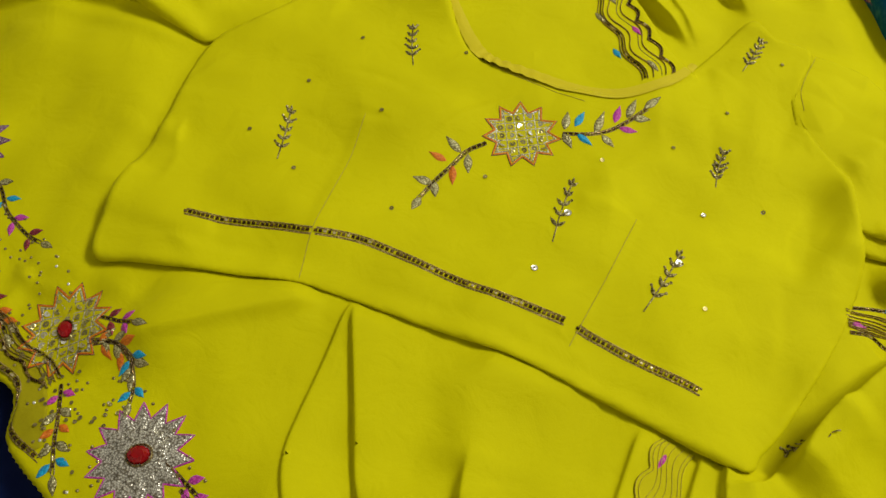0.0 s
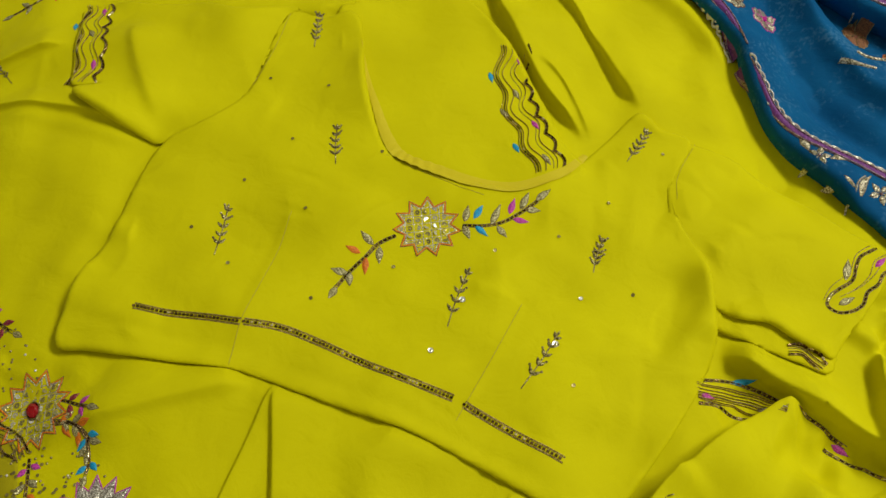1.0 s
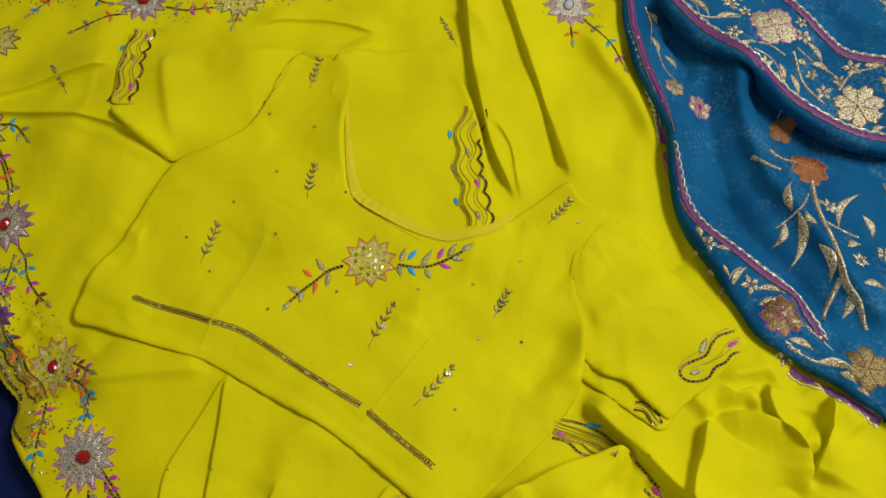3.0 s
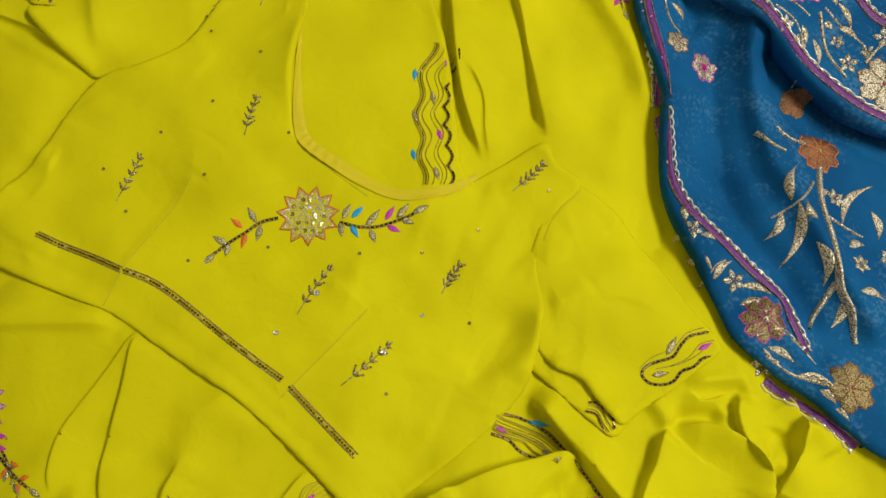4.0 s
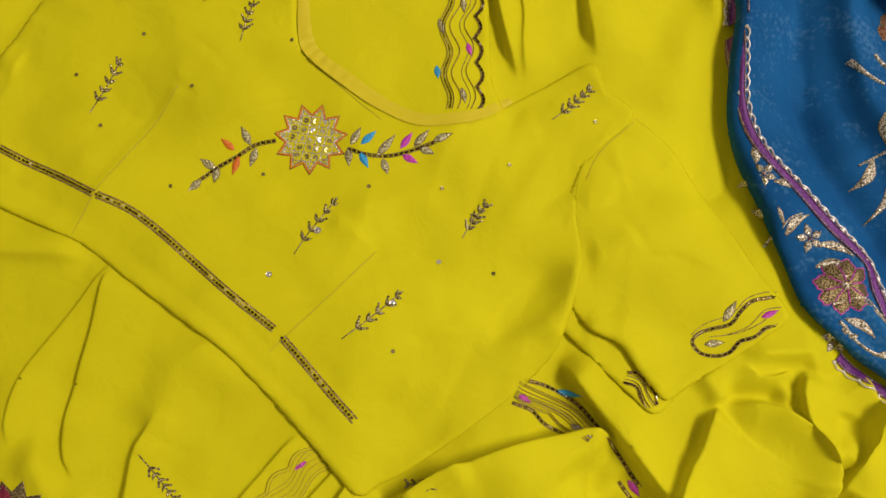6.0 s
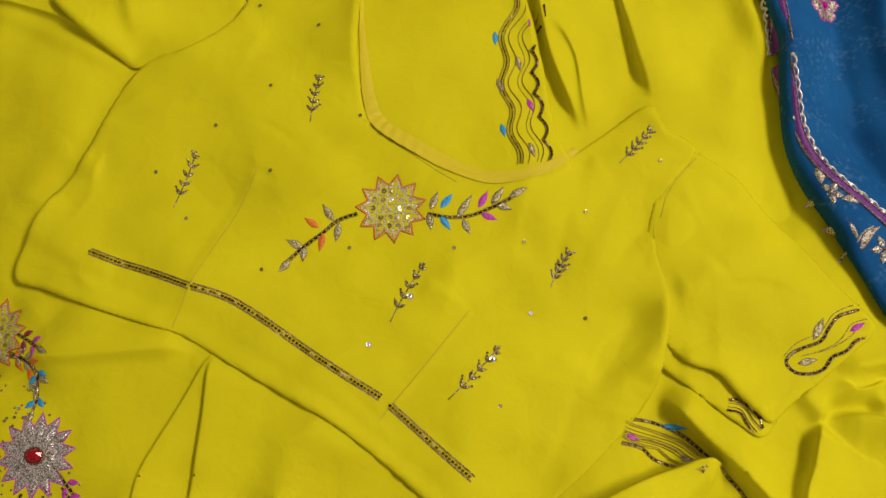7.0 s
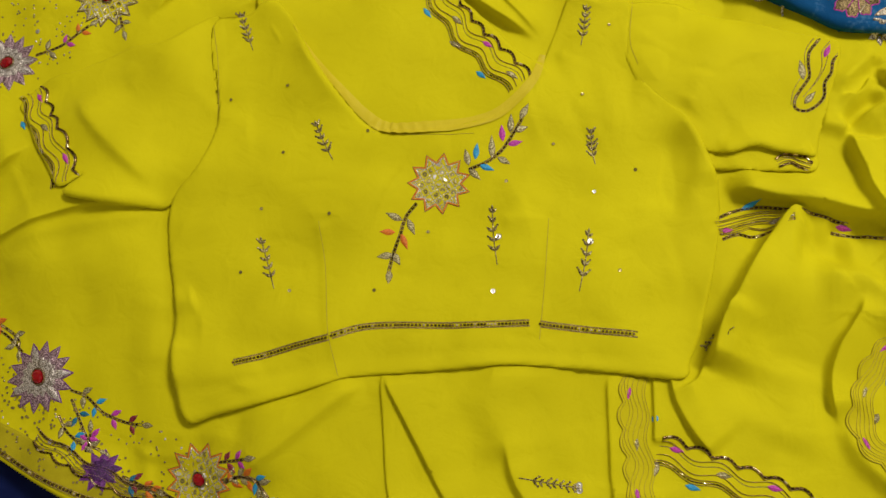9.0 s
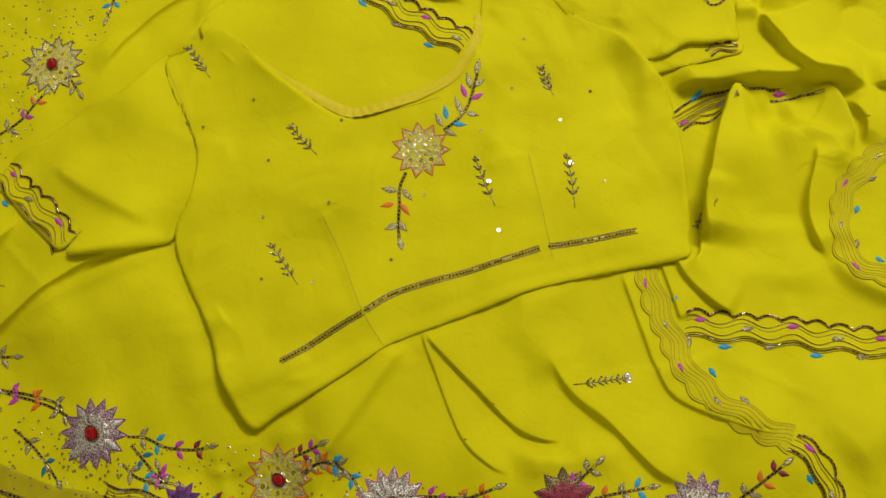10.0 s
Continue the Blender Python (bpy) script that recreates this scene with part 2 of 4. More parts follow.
def on_top(x, y, grid=None):
    """Height of what lies uppermost at plan places in metres."""
    g = TOP if grid is None else grid
    u = np.clip((np.asarray(x, float) - X0) / STEP, 0, NX - 1.001)
    v = np.clip((np.asarray(y, float) - Y0) / STEP, 0, NY - 1.001)
    i, j = u.astype(int), v.astype(int)
    a, b = u - i, v - j
    return (g[j, i] * (1 - a) + g[j, i + 1] * a) * (1 - b) + (g[j + 1, i] * (1 - a) + g[j + 1, i + 1] * a) * b


def cloth(name, outline, z, material, parent=None, label="", roll=0.006, coarse=1, lip=0.0024, push=None):
    """A sheet of cloth with the height field z inside an outline (metres), its edge turned under on to what lies beneath. It becomes the new top."""
    s = window(outline, 0.006)
    s = (slice(s[0].start, s[0].stop, coarse), slice(s[1].start, s[1].stop, coarse))
    px, py = np.meshgrid(GX[s[1]], GY[s[0]])
    d, _, qx, qy, _ = nearest(px, py, outline, True)
    within = inside(px, py, outline)
    cell = within[:-1, :-1] | within[1:, :-1] | within[:-1, 1:] | within[1:, 1:]
    cell &= (d[:-1, :-1] < 2 * STEP * coarse) | within[:-1, :-1]
    used = np.zeros(within.shape, bool)
    for a in (slice(0, -1), slice(1, None)):
        for b in (slice(0, -1), slice(1, None)):
            used[a, b] |= cell
    rim = used & ~within
    vx, vy = np.where(rim, qx, px), np.where(rim, qy, py)
    under = on_top(vx, vy)
    t = np.where(rim, 0, np.clip(d / roll, 0, 1))
    edge = np.sqrt(np.clip(1 - (1 - t) ** 2, 0, 1))
    h = on_top(vx, vy, z)
    high = np.maximum(h, under + 0.0012)
    vz = (under + 0.0004) * (1 - edge) + high * edge
    if lip:
        inset = np.minimum(lip, 0.6 * (high - under)) * np.clip(1 - t / 0.45, 0, 1)
        away = np.where(rim, 1, -1) / (d + 1e-6)
        reach = np.where(t < 1, np.where(t < 0.45, inset, roll * ((t - 0.45) / 0.55) ** 1.5), 0)
        flat = t < 1
        gx, gy = (qx - px) * away, (qy - py) * away
        vx, vy = np.where(flat, qx + gx * reach, vx), np.where(flat, qy + gy * reach, vy)
        vz = np.where(flat, (under + 0.0003) + (high - under - 0.0003) * np.clip(np.where(t < 0.45, 0.62 * (t / 0.45) ** 1.3, 0.62 + 0.38 * np.sin(np.pi / 2 * np.clip((t - 0.45) / 0.55, 0, 1))), 0, 1), vz)
    if push is not None:
        vx, vy = vx + np.where(within, push[0][s], 0), vy + np.where(within, push[1][s], 0)
    index = np.full(within.shape, -1)
    index[used] = np.arange(used.sum())
    c = np.argwhere(cell)
    faces = np.stack([index[c[:, 0], c[:, 1]], index[c[:, 0], c[:, 1] + 1], index[c[:, 0] + 1, c[:, 1] + 1], index[c[:, 0] + 1, c[:, 1]]], 1)
    ob = mesh_object(name, np.stack([vx[used], vy[used], vz[used]], 1), faces, material, parent, label)
    if coarse == 1:
        TOP[s] = np.where(within, np.maximum(TOP[s], vz), TOP[s])
    return ob


# ---- embroidery tools: everything follows the cloth it is sewn on ----
class Sewn:
    """Collects pieces of one material that make up one part."""

    def __init__(self):
        self.v, self.f = [], []

    def put(self, verts, faces):
        k = len(self.v)
        self.v += [tuple(p) for p in verts]
        self.f += [tuple(i + k for i in f) for f in faces]

    def cord(self, line, width, height=None, taper=0.0):
        """A half-round cord along a line in metres."""
        line = np.asarray(line, float)
        g = np.gradient(line, axis=0)
        g /= np.linalg.norm(g, axis=1)[:, None] + 1e-9
        nrm = np.stack([-g[:, 1], g[:, 0]], 1)
        n = len(line)
        w = np.full(n, width / 2) * (1 - taper * np.linspace(0, 1, n))
        height = width * 0.45 if height is None else height
        verts, prof = [], ((-1, -0.1), (-0.6, 0.75), (0, 1), (0.6, 0.75), (1, -0.1))
        for o, z in prof:
            p = line + nrm * (w * o)[:, None]
            verts.append(np.column_stack([p, on_top(*p.T) + 0.0002 + height * z]))
        verts = np.stack(verts, 1).reshape(-1, 3)
        self.put(verts, [(5 * i + j, 5 * i + 5 + j, 5 * i + 6 + j, 5 * i + 1 + j) for i in range(n - 1) for j in range(4)])

    def leaf(self, base, tip, width, height=0.0009, bend=0.0):
        """A pointed satin-stitch leaf with a raised middle."""
        base, tip = np.array(base, float), np.array(tip, float)
        t = np.linspace(0, 1, 9)
        ax = tip - base
        side = np.array([-ax[1], ax[0]])
        mid = base + t[:, None] * ax + (np.sin(np.pi * t) * bend)[:, None] * side
        unit = side / (np.linalg.norm(side) + 1e-9)
        w = width / 2 * np.sin(np.pi * t**0.8) ** 1.25
        rows = []
        for o, z in ((-1, 0), (-0.5, 0.8), (0, 1), (0.5, 0.8), (1, 0)):
            p = mid + unit * (w * o)[:, None]
            rows.append(np.column_stack([p, on_top(*p.T) + 0.0003 + height * z * np.clip(np.sin(np.pi * t) * 2, 0, 1)]))
        self.put(np.stack(rows, 1).reshape(-1, 3), [(5 * i + j, 5 * i + 5 + j, 5 * i + 6 + j, 5 * i + 1 + j) for i in range(8) for j in range(4)])

    def dome(self, c, r, height, n=10):
        """A small bead or button."""
        x, y = c
        z = float(on_top(x, y))
        v, f = [], []
        for ring, (k, h) in enumerate(((1, 0), (0.85, 0.6), (0.5, 0.92))):
            for i in range(n):
                a = 6.2832 * i / n
                v.append((x + r * k * math.cos(a), y + r * k * math.sin(a), z + h * height))
        v.append((x, y, z + height))
        for ring in range(2):
            f += [(ring * n + i, ring * n + (i + 1) % n, ring * n + n + (i + 1) % n, ring * n + n + i) for i in range(n)]
        f += [(2 * n + i, 2 * n + (i + 1) % n, 3 * n) for i in range(n)]
        self.put(v, f)

    def sequin(self, c, r, rng, tilt=0.18):
        """A cupped disc with a hole, lying a little askew."""
        x, y = c
        z = float(on_top(x, y)) + 0.0009
        tx, ty = rng.gauss(0, tilt), rng.gauss(0, tilt)
        v, n = [], 10
        for k, h in ((1, 0.0), (0.62, -0.1), (0.22, 0.05)):
            for i in range(n):
                a = 6.2832 * i / n
                u, w = r * k * math.cos(a), r * k * math.sin(a)
                v.append((x + u, y + w, z + u * tx + w * ty + h * r))
        f = [(q * n + i, q * n + (i + 1) % n, q * n + n + (i + 1) % n, q * n + n + i) for q in range(2) for i in range(n)]
        self.put(v, f)

    def fan(self, c, ring, height):
        """A filled shape round a centre: three rings that rise gently to the middle."""
        c, ring = np.array(c), np.asarray(ring)
        n, rows = len(ring), []
        for k, h in ((1, 0), (0.93, 0.8), (0.6, 0.9), (0.25, 1.0)):
            p = c + (ring - c) * k
            rows.append(np.column_stack([p, on_top(*p.T) + 0.0003 + h * height]))
        v = np.vstack(rows)
        self.put(v, [(q * n + i, q * n + (i + 1) % n, q * n + n + (i + 1) % n, q * n + n + i) for q in range(3) for i in range(n)] + [tuple(range(3 * n, 4 * n))])

    def make(self, name, material, parent, label="", smooth=True):
        if self.v:
            return mesh_object(name, self.v, self.f, material, parent, label, smooth)


def cut(rng):
    """Plan millimetres to metres."""
    return np.array(rng, float) / 1000



# ---- embroidered motifs ----
def star_ring(c, outer, inner, n, turn=0.0, squash=1.0, lean=0.0):
    """The outline of a pointed flower, stepped along its edges."""
    corner = []
    for i in range(2 * n):
        a = turn + math.pi * i / n
        r = outer if i % 2 == 0 else inner
        u, v = r * math.cos(a), r * math.sin(a) * squash
        corner.append((c[0] + u * math.cos(lean) - v * math.sin(lean), c[1] + u * math.sin(lean) + v * math.cos(lean)))
    corner = np.array(corner)
    t = np.linspace(0, 1, 4, endpoint=False)[:, None]
    return np.vstack([a + (b - a) * t for a, b in zip(corner, np.roll(corner, -1, 0))])


def round_ring(c, r, petals, deep=0.25, turn=0.0, n=72):
    a = np.linspace(0, 2 * np.pi, n, endpoint=False)
    k = r * (1 - deep + deep * np.abs(np.sin(petals * (a - turn) / 2)) ** 0.6)
    return np.column_stack([c[0] + k * np.cos(a), c[1] + k * np.sin(a)])


def gem(c, r, material, parent, long=1.25, turn=0.5, setting=ANTIQUE):
    """A facetted stone in a ring of wire."""
    x, y = c
    z = float(on_top(x, y)) + 0.0015
    v, n = [], 10
    for k, h in ((1.0, 0.0), (0.92, 0.5), (0.5, 1.0)):
        for i in range(n):
            a = 6.2832 * (i + 0.5 * (k < 0.6)) / n
            u, w = r * k * long * math.cos(a), r * k * math.sin(a)
            v.append((x + u * math.cos(turn) - w * math.sin(turn), y + u * math.sin(turn) + w * math.cos(turn), z + h * r * 0.7))
    f = [(q * n + i, q * n + (i + 1) % n, q * n + n + (i + 1) % n, q * n + n + i) for q in range(2) for i in range(n)] + [tuple(range(2 * n, 3 * n))]
    mesh_object("stone", v, f, material, parent, smooth=False)
    s = Sewn()
    a = np.linspace(0, 2 * np.pi, 25)
    u, w = 1.12 * r * long * np.cos(a), 1.12 * r * np.sin(a)
    s.cord(np.column_stack([x + u * math.cos(turn) - w * math.sin(turn), y + u * math.sin(turn) + w * math.cos(turn)]), r * 0.3, r * 0.5)
    s.make("stone_setting", setting, parent)


def star_flower(c, r, parent, fill, outline, stone, n=13, inner=0.68, turn=0.1, squash=1.0, lean=0.0, name="flower", edge=None):
    """A satin-stitched pointed flower with a coloured outline and a stone."""
    c = cut(c)
    r = r / 1000
    ring = star_ring(c, r, r * inner, n, turn, squash, lean)
    s = Sewn()
    s.fan(c, ring, 0.0004)
    base = s.make(name, outline, parent, "pointed flower in glinting metallic thread with a stone")
    s = Sewn()
    s.fan(c, c + (star_ring(c, r * 0.62, r * 0.5, n, turn, squash, lean) - c), 0.0011)
    s.make("flower_centre", fill, base)
    s = Sewn()
    s.cord(np.vstack([ring, ring[:1]]), 0.0011)
    s.make("outline", edge or outline, base)
    s, rng = Sewn(), random.Random(int(abs(c[0]) * 1e5) + 7)
    for i in range(n):
        a = turn + 2 * math.pi * i / n
        u, v = math.cos(a), math.sin(a) * squash
        d = np.array([u * math.cos(lean) - v * math.sin(lean), u * math.sin(lean) + v * math.cos(lean)])
        p = Sewn()
        p.leaf(c + d * r * 0.2, c + d * r * 0.97, 2 * r * inner * math.sin(math.pi / n) * 1.02, 0.0009)
        p.make("petal", outline if i % 4 else fill, base)
    if stone:
        gem(c, r * 0.17, stone, base, turn=rng.uniform(0, 3))
    return base


def lattice_flower(c, r, parent, stone=None, n=11, inner=0.7, turn=0.25, squash=1.0, lean=0.0, outline=ORANGE):
    """An open flower: orange outline, silver trellis and a cup sequin in each cell."""
    c = cut(c)
    r = r / 1000
    rng = random.Random(int(abs(c[1]) * 1e5) + 3)
    ring = star_ring(c, r, r * inner, n, turn, squash, lean)
    s = Sewn()
    s.fan(c, ring, 0.0003)
    base = s.make("flower", NET, parent, "pointed flower with orange outline, silver trellis and sequins")
    for k, w, mat in ((1.0, 0.0016, outline), (0.9, 0.0014, SILVER), (1.04, 0.0008, ANTIQUE)):
        s = Sewn()
        s.cord(c + (np.vstack([ring, ring[:1]]) - c) * k, w)
        s.make("outline", mat, base)
    gap, s, q = 0.0072, Sewn(), Sewn()
    for way in (0.55 + lean, 2.05 + lean):
        d, m = np.array([math.cos(way), math.sin(way)]), np.array([-math.sin(way), math.cos(way)])
        for k in range(-6, 7):
            line = c + m * (k + 0.5) * gap + d * np.linspace(-r, r, 60)[:, None]
            keep = inside(line[:, 0], line[:, 1], c + (ring - c) * 0.92)
            if keep.sum() > 4:
                s.cord(line[keep], 0.0012)
    s.make("trellis", SILVER, base)
    d, m = np.array([math.cos(0.55 + lean), math.sin(0.55 + lean)]), np.array([math.cos(2.05 + lean), math.sin(2.05 + lean)])
    spots = [c + (d * i + m * j) * gap for i in range(-5, 6) for j in range(-5, 6)]
    spots = [p for p in spots if inside(np.array([p[0]]), np.array([p[1]]), c + (ring - c) * 0.84)[0]]
    for p in spots:
        q.sequin(p, 0.0022, rng, 0.25)
    tagged(q.make("sequin_filling", GILT, base), kind="stuff")
    if stone:
        gem(c, r * 0.16, stone, base, turn=rng.uniform(0, 3))
    return base


def petal_flower(c, r, parent, fill=GOLD, outline=None, stone=None, petals=5, turn=0.0, centre=None, name="flower"):
    """A blossom: small ones of separate slender petals, larger outlined ones of one lobed shape with stitched ribs."""
    c = cut(c)
    r = r / 1000
    s = Sewn()
    rng = random.Random(int(abs(c[0] * 9e4 + c[1] * 3e4)))
    if outline:
        ring = round_ring(c, r, petals, 0.34, turn)
        ring = c + (ring - c) * (1 + 0.05 * np.sin(np.arange(len(ring)) * 1.7))[:, None]
        s.fan(c, ring, 0.0011)
        base = s.make(name, fill, parent)
        s = Sewn()
        s.cord(np.vstack([ring, ring[:1]]), 0.0012)
        s.make("outline", outline, base)
        s = Sewn()
        for i in range(petals):
            a = turn + 6.2832 * i / petals
            d = np.array([math.cos(a), math.sin(a)])
            s.cord([c + d * r * k for k in (0.15, 0.35, 0.5, 0.66)], 0.0013, 0.002)
        s.make("petal_division", outline, base)
    else:
        for i in range(petals):
            a = turn + 6.2832 * i / petals + rng.uniform(-0.12, 0.12)
            d = np.array([math.cos(a), math.sin(a)])
            s.leaf(c + d * r * 0.14, c + d * r * rng.uniform(0.9, 1.12), r * 0.52, 0.0012)
        base = s.make(name, fill, parent)
    if stone:
        gem(c, r * 0.22, stone, base, 1.0)
    elif centre:
        s = Sewn()
        s.dome(c, r * 0.15, 0.0016)
        s.make("flower_centre", centre, base)
    return base


def leaf(base, tip, width, material, parent, bend=0.0, edge=None):
    s = Sewn()
    base, tip = cut(base), cut(tip)
    s.leaf(base, tip, width / 1000, bend=bend)
    ob = s.make("leaf", material, parent)
    if edge:
        t = np.linspace(0, 1, 11)
        ax = tip - base
        side = np.array([-ax[1], ax[0]])
        unit = side / np.linalg.norm(side)
        s = Sewn()
        for k in (-1, 1):
            p = base + t[:, None] * ax + unit * (k * width / 2000 * np.sin(np.pi * t**0.8) ** 1.25)[:, None] + (np.sin(np.pi * t) * bend)[:, None] * side
            s.cord(p, 0.0006)
        s.make("leaf_edge", edge, ob)
    return ob


def vine(points, parent, width=2.2, material=ANTIQUE, beads=True, name="vine"):
    line = curve(points, 2.0)
    s = Sewn()
    if beads:
        g = np.gradient(line, axis=0)
        g /= np.linalg.norm(g, axis=1)[:, None]
        m = np.stack([-g[:, 1], g[:, 0]], 1) * width / 2000
        s.cord(line + m, 0.0007), s.cord(line - m, 0.0007)
    else:
        s.cord(line, width / 1000, taper=0.35)
    ob = s.make(name, material, parent)
    if beads:
        s = Sewn()
        run = curve(points, 1.0)
        for i in range(0, len(run) - 4, 4):
            s.cord(run[i : i + 4], width / 1000 * 0.62, 0.0011)
        tagged(s.make("bugle_beading", BROWN, ob), kind="stuff")
    return ob


def spray(points, colours, parent, size=11.5, end=True, edge=ANTIQUE, width=2.0):
    """A vine with a pair of leaves of each colour in turn."""
    ob = vine(points, parent, width)
    line = curve(points, 2.0) * 1000
    n = len(colours)
    rng = random.Random(n * 31 + int(abs(line[0][0])))
    for i, mat in enumerate(colours):
        k = min(len(line) - 2, int((i + 0.7) / (n + 0.3) * (len(line) - 1)))
        d = line[k + 1] - line[k]
        a = math.atan2(d[1], d[0])
        for side in (-1, 1):
            b = a + side * rng.uniform(0.75, 1.05)
            shift = line[max(0, k - (side > 0))]
            tip = shift + size * rng.uniform(0.9, 1.15) * np.array([math.cos(b), math.sin(b)])
            leaf(shift + 0.15 * (tip - shift), tip, size * 0.42, mat, ob, edge=edge if mat is TINSEL else None)
    if end:
        d = line[-1] - line[-3]
        leaf(line[-1], line[-1] + d / np.linalg.norm(d) * size, size * 0.4, TINSEL, ob, edge=edge)
    return ob


def sprig(base, tip, parent, pairs=5, sequin_at=None, size=8.2):
    """A little upright twig in dark metallic thread."""
    base, tip = np.array(base, float), np.array(tip, float)
    d = tip - base
    a = math.atan2(d[1], d[0])
    rng = random.Random(int(abs(base[0] * 7 + base[1])))
    s = Sewn()
    bow = np.array([-d[1], d[0]]) * rng.uniform(-0.04, 0.04)
    s.cord(curve([base, base + d * 0.5 + bow, tip], 1.5), 0.0009, taper=-0.3)
    t = Sewn()
    for i in range(pairs):
        k = 0.24 + 0.68 * i / (pairs - 1)
        p = base + d * k + bow * math.sin(math.pi * k)
        for side in (-1, 1):
            b = a + side * rng.uniform(0.55, 0.9)
            q = p + side * 0.3 + size * (1.1 - 0.35 * k) * rng.uniform(0.85, 1.1) * np.array([math.cos(b), math.sin(b)])
            t.leaf(cut(p), cut(q), size * 0.35 / 1000)
            if rng.random() < 0.5:
                t.dome(cut(q), 0.0011, 0.0009, 8)
    t.leaf(cut(tip - d * 0.04), cut(tip + d * 0.07), 0.0022)
    ob = s.make("sprig", DARK, parent, "small dark metallic embroidered sprig")
    t.make("leaves", DARK, ob)
    for p in sequin_at or ():
        q = Sewn()
        q.sequin(cut(p), 0.0026, rng, 0.08)
        q.make("sequin", SEQUIN, ob)
    return ob


def lace(points, half, parent, wave=21.0, amp=0.2, style="bead", leaves=True, net=False, phase=0.0, name="lace_border", flip=1):
    """A scalloped border strip: a heavy beaded scalloped edge, a beaded wavy edge, fine wavy threads and little satin leaves between."""
    line = curve(points, 1.5)
    run = np.r_[0, np.cumsum(np.linalg.norm(np.diff(line, axis=0), axis=1))] * 1000
    g = np.gradient(line, axis=0)
    g /= np.linalg.norm(g, axis=1)[:, None]
    m = np.stack([-g[:, 1], g[:, 0]], 1) * flip
    h = half / 1000

    def at(share, swing=amp, shift=0.0, scallop=False):
        p = 2 * np.pi * run / wave + phase + shift
        w = (2 * np.abs(np.sin(p / 2)) - 1.2) if scallop else np.sin(p / 2)
        return line + m * (h * (share + swing * w))[:, None]

    s = Sewn()
    if net:
        a, b = at(-1.0), at(1.0, scallop=True)
        rows = [a + (b - a) * k for k in (0, 0.25, 0.5, 0.75, 1)]
        v = np.stack([np.column_stack([p, on_top(*p.T) + 0.0008]) for p in rows], 1).reshape(-1, 3)
        s.put(v, [(5 * i + j, 5 * i + 5 + j, 5 * i + 6 + j, 5 * i + 1 + j) for i in range(len(line) - 1) for j in range(4)])
    else:
        s.cord(at(0.1, amp * 1.2, 0.5), 0.0006)
    bead = style == "bead"
    ob = s.make(name, NET if net else ANTIQUE, parent, "scalloped border with beaded wavy lines" if bead else "pale gold reverse of a scalloped border")
    tone = OCHRE if style == "pale" else OLD_GOLD
    for share in (-0.8, -1.12, 0.86) if bead else (-1.0, -0.8, 1.0, 0.8):
        s = Sewn()
        s.cord(at(share, scallop=share > 0), 0.0006, 0.0012)
        s.make("edge_cord", tone, ob)
    for share, shift in ((-0.45, 0.3), (0.4, 0.9)) if bead else ((-0.45, 0.3), (-0.1, 0.6), (0.25, 0.9), (0.5, 1.2)):
        s = Sewn()
        s.cord(at(share, amp * 1.3, shift), 0.0006, 0.0012)
        s.make("fine_thread", tone, ob)
    if bead:
        low, high = at(-0.96), at(0.98, scallop=True)
        s = Sewn()
        for i in range(0, len(line) - 2, 2):
            s.cord(np.linspace(low[i], low[i] * 0.2 + low[i + 2] * 0.8, 2), 0.0012, 0.0015)
        tagged(s.make("bugle_beading", BROWN, ob), kind="stuff")
        s = Sewn()
        for i in range(0, len(line) - 2, 2):
            s.cord(np.linspace(high[i], high[i] * 0.16 + high[i + 2] * 0.84, 2), 0.0021, 0.0018)
        tagged(s.make("bugle_beading", BROWN, ob), kind="stuff")
    if leaves:
        for i, k in enumerate(range(5, len(line) - 11, 13)):
            kind = i % 4
            share, rise = ((0.3, 0.15), (-1.6, 0.1), (-0.15, 0.2), (-1.4, 0.35))[kind]
            mat = (PINK, AQUA, TINSEL, TINSEL)[kind]
            p = line[k] + m[k] * h * share
            q = line[k + 8] + m[k + 8] * h * (share + rise)
            leaf(p * 1000, q * 1000, 4.8, mat, ob, edge=ANTIQUE if mat is TINSEL else None)
    return ob


def sequins(points, parent, r=1.7, material=SEQUIN, tilt=0.15, name="sequin"):
    rng = random.Random(len(points) * 5 + int(r * 10))
    for p in points:
        s = Sewn()
        s.sequin(cut(p), r / 1000, rng, tilt)
        s.make(name, material, parent)





# ---- setting ----
def box(name, lo, hi, material):
    (a, b, c), (d, e, f) = lo, hi
    v = [(a, b, c), (d, b, c), (d, e, c), (a, e, c), (a, b, f), (d, b, f), (d, e, f), (a, e, f)]
    return tagged(mesh_object(name, v, [(0, 3, 2, 1), (4, 5, 6, 7), (0, 1, 5, 4), (1, 2, 6, 5), (2, 3, 7, 6), (3, 0, 4, 7)], material, smooth=False), kind="structure")


box("floor", (-2.2, -2.2, -0.62), (2.2, 2.2, -0.5), WALL)
box("ceiling", (-2.2, -2.2, 2.6), (2.2, 2.2, 2.7), WALL)
box("wall_north", (-2.2, 2.2, -0.5), (2.2, 2.3, 2.6), WALL)
box("wall_south", (-2.2, -2.3, -0.5), (2.2, -2.2, 2.6), WALL)
box("wall_east", (2.2, -2.3, -0.5), (2.3, 2.3, 2.6), WALL)
box("wall_west", (-2.3, -2.3, -0.5), (-2.2, 2.3, 2.6), WALL)

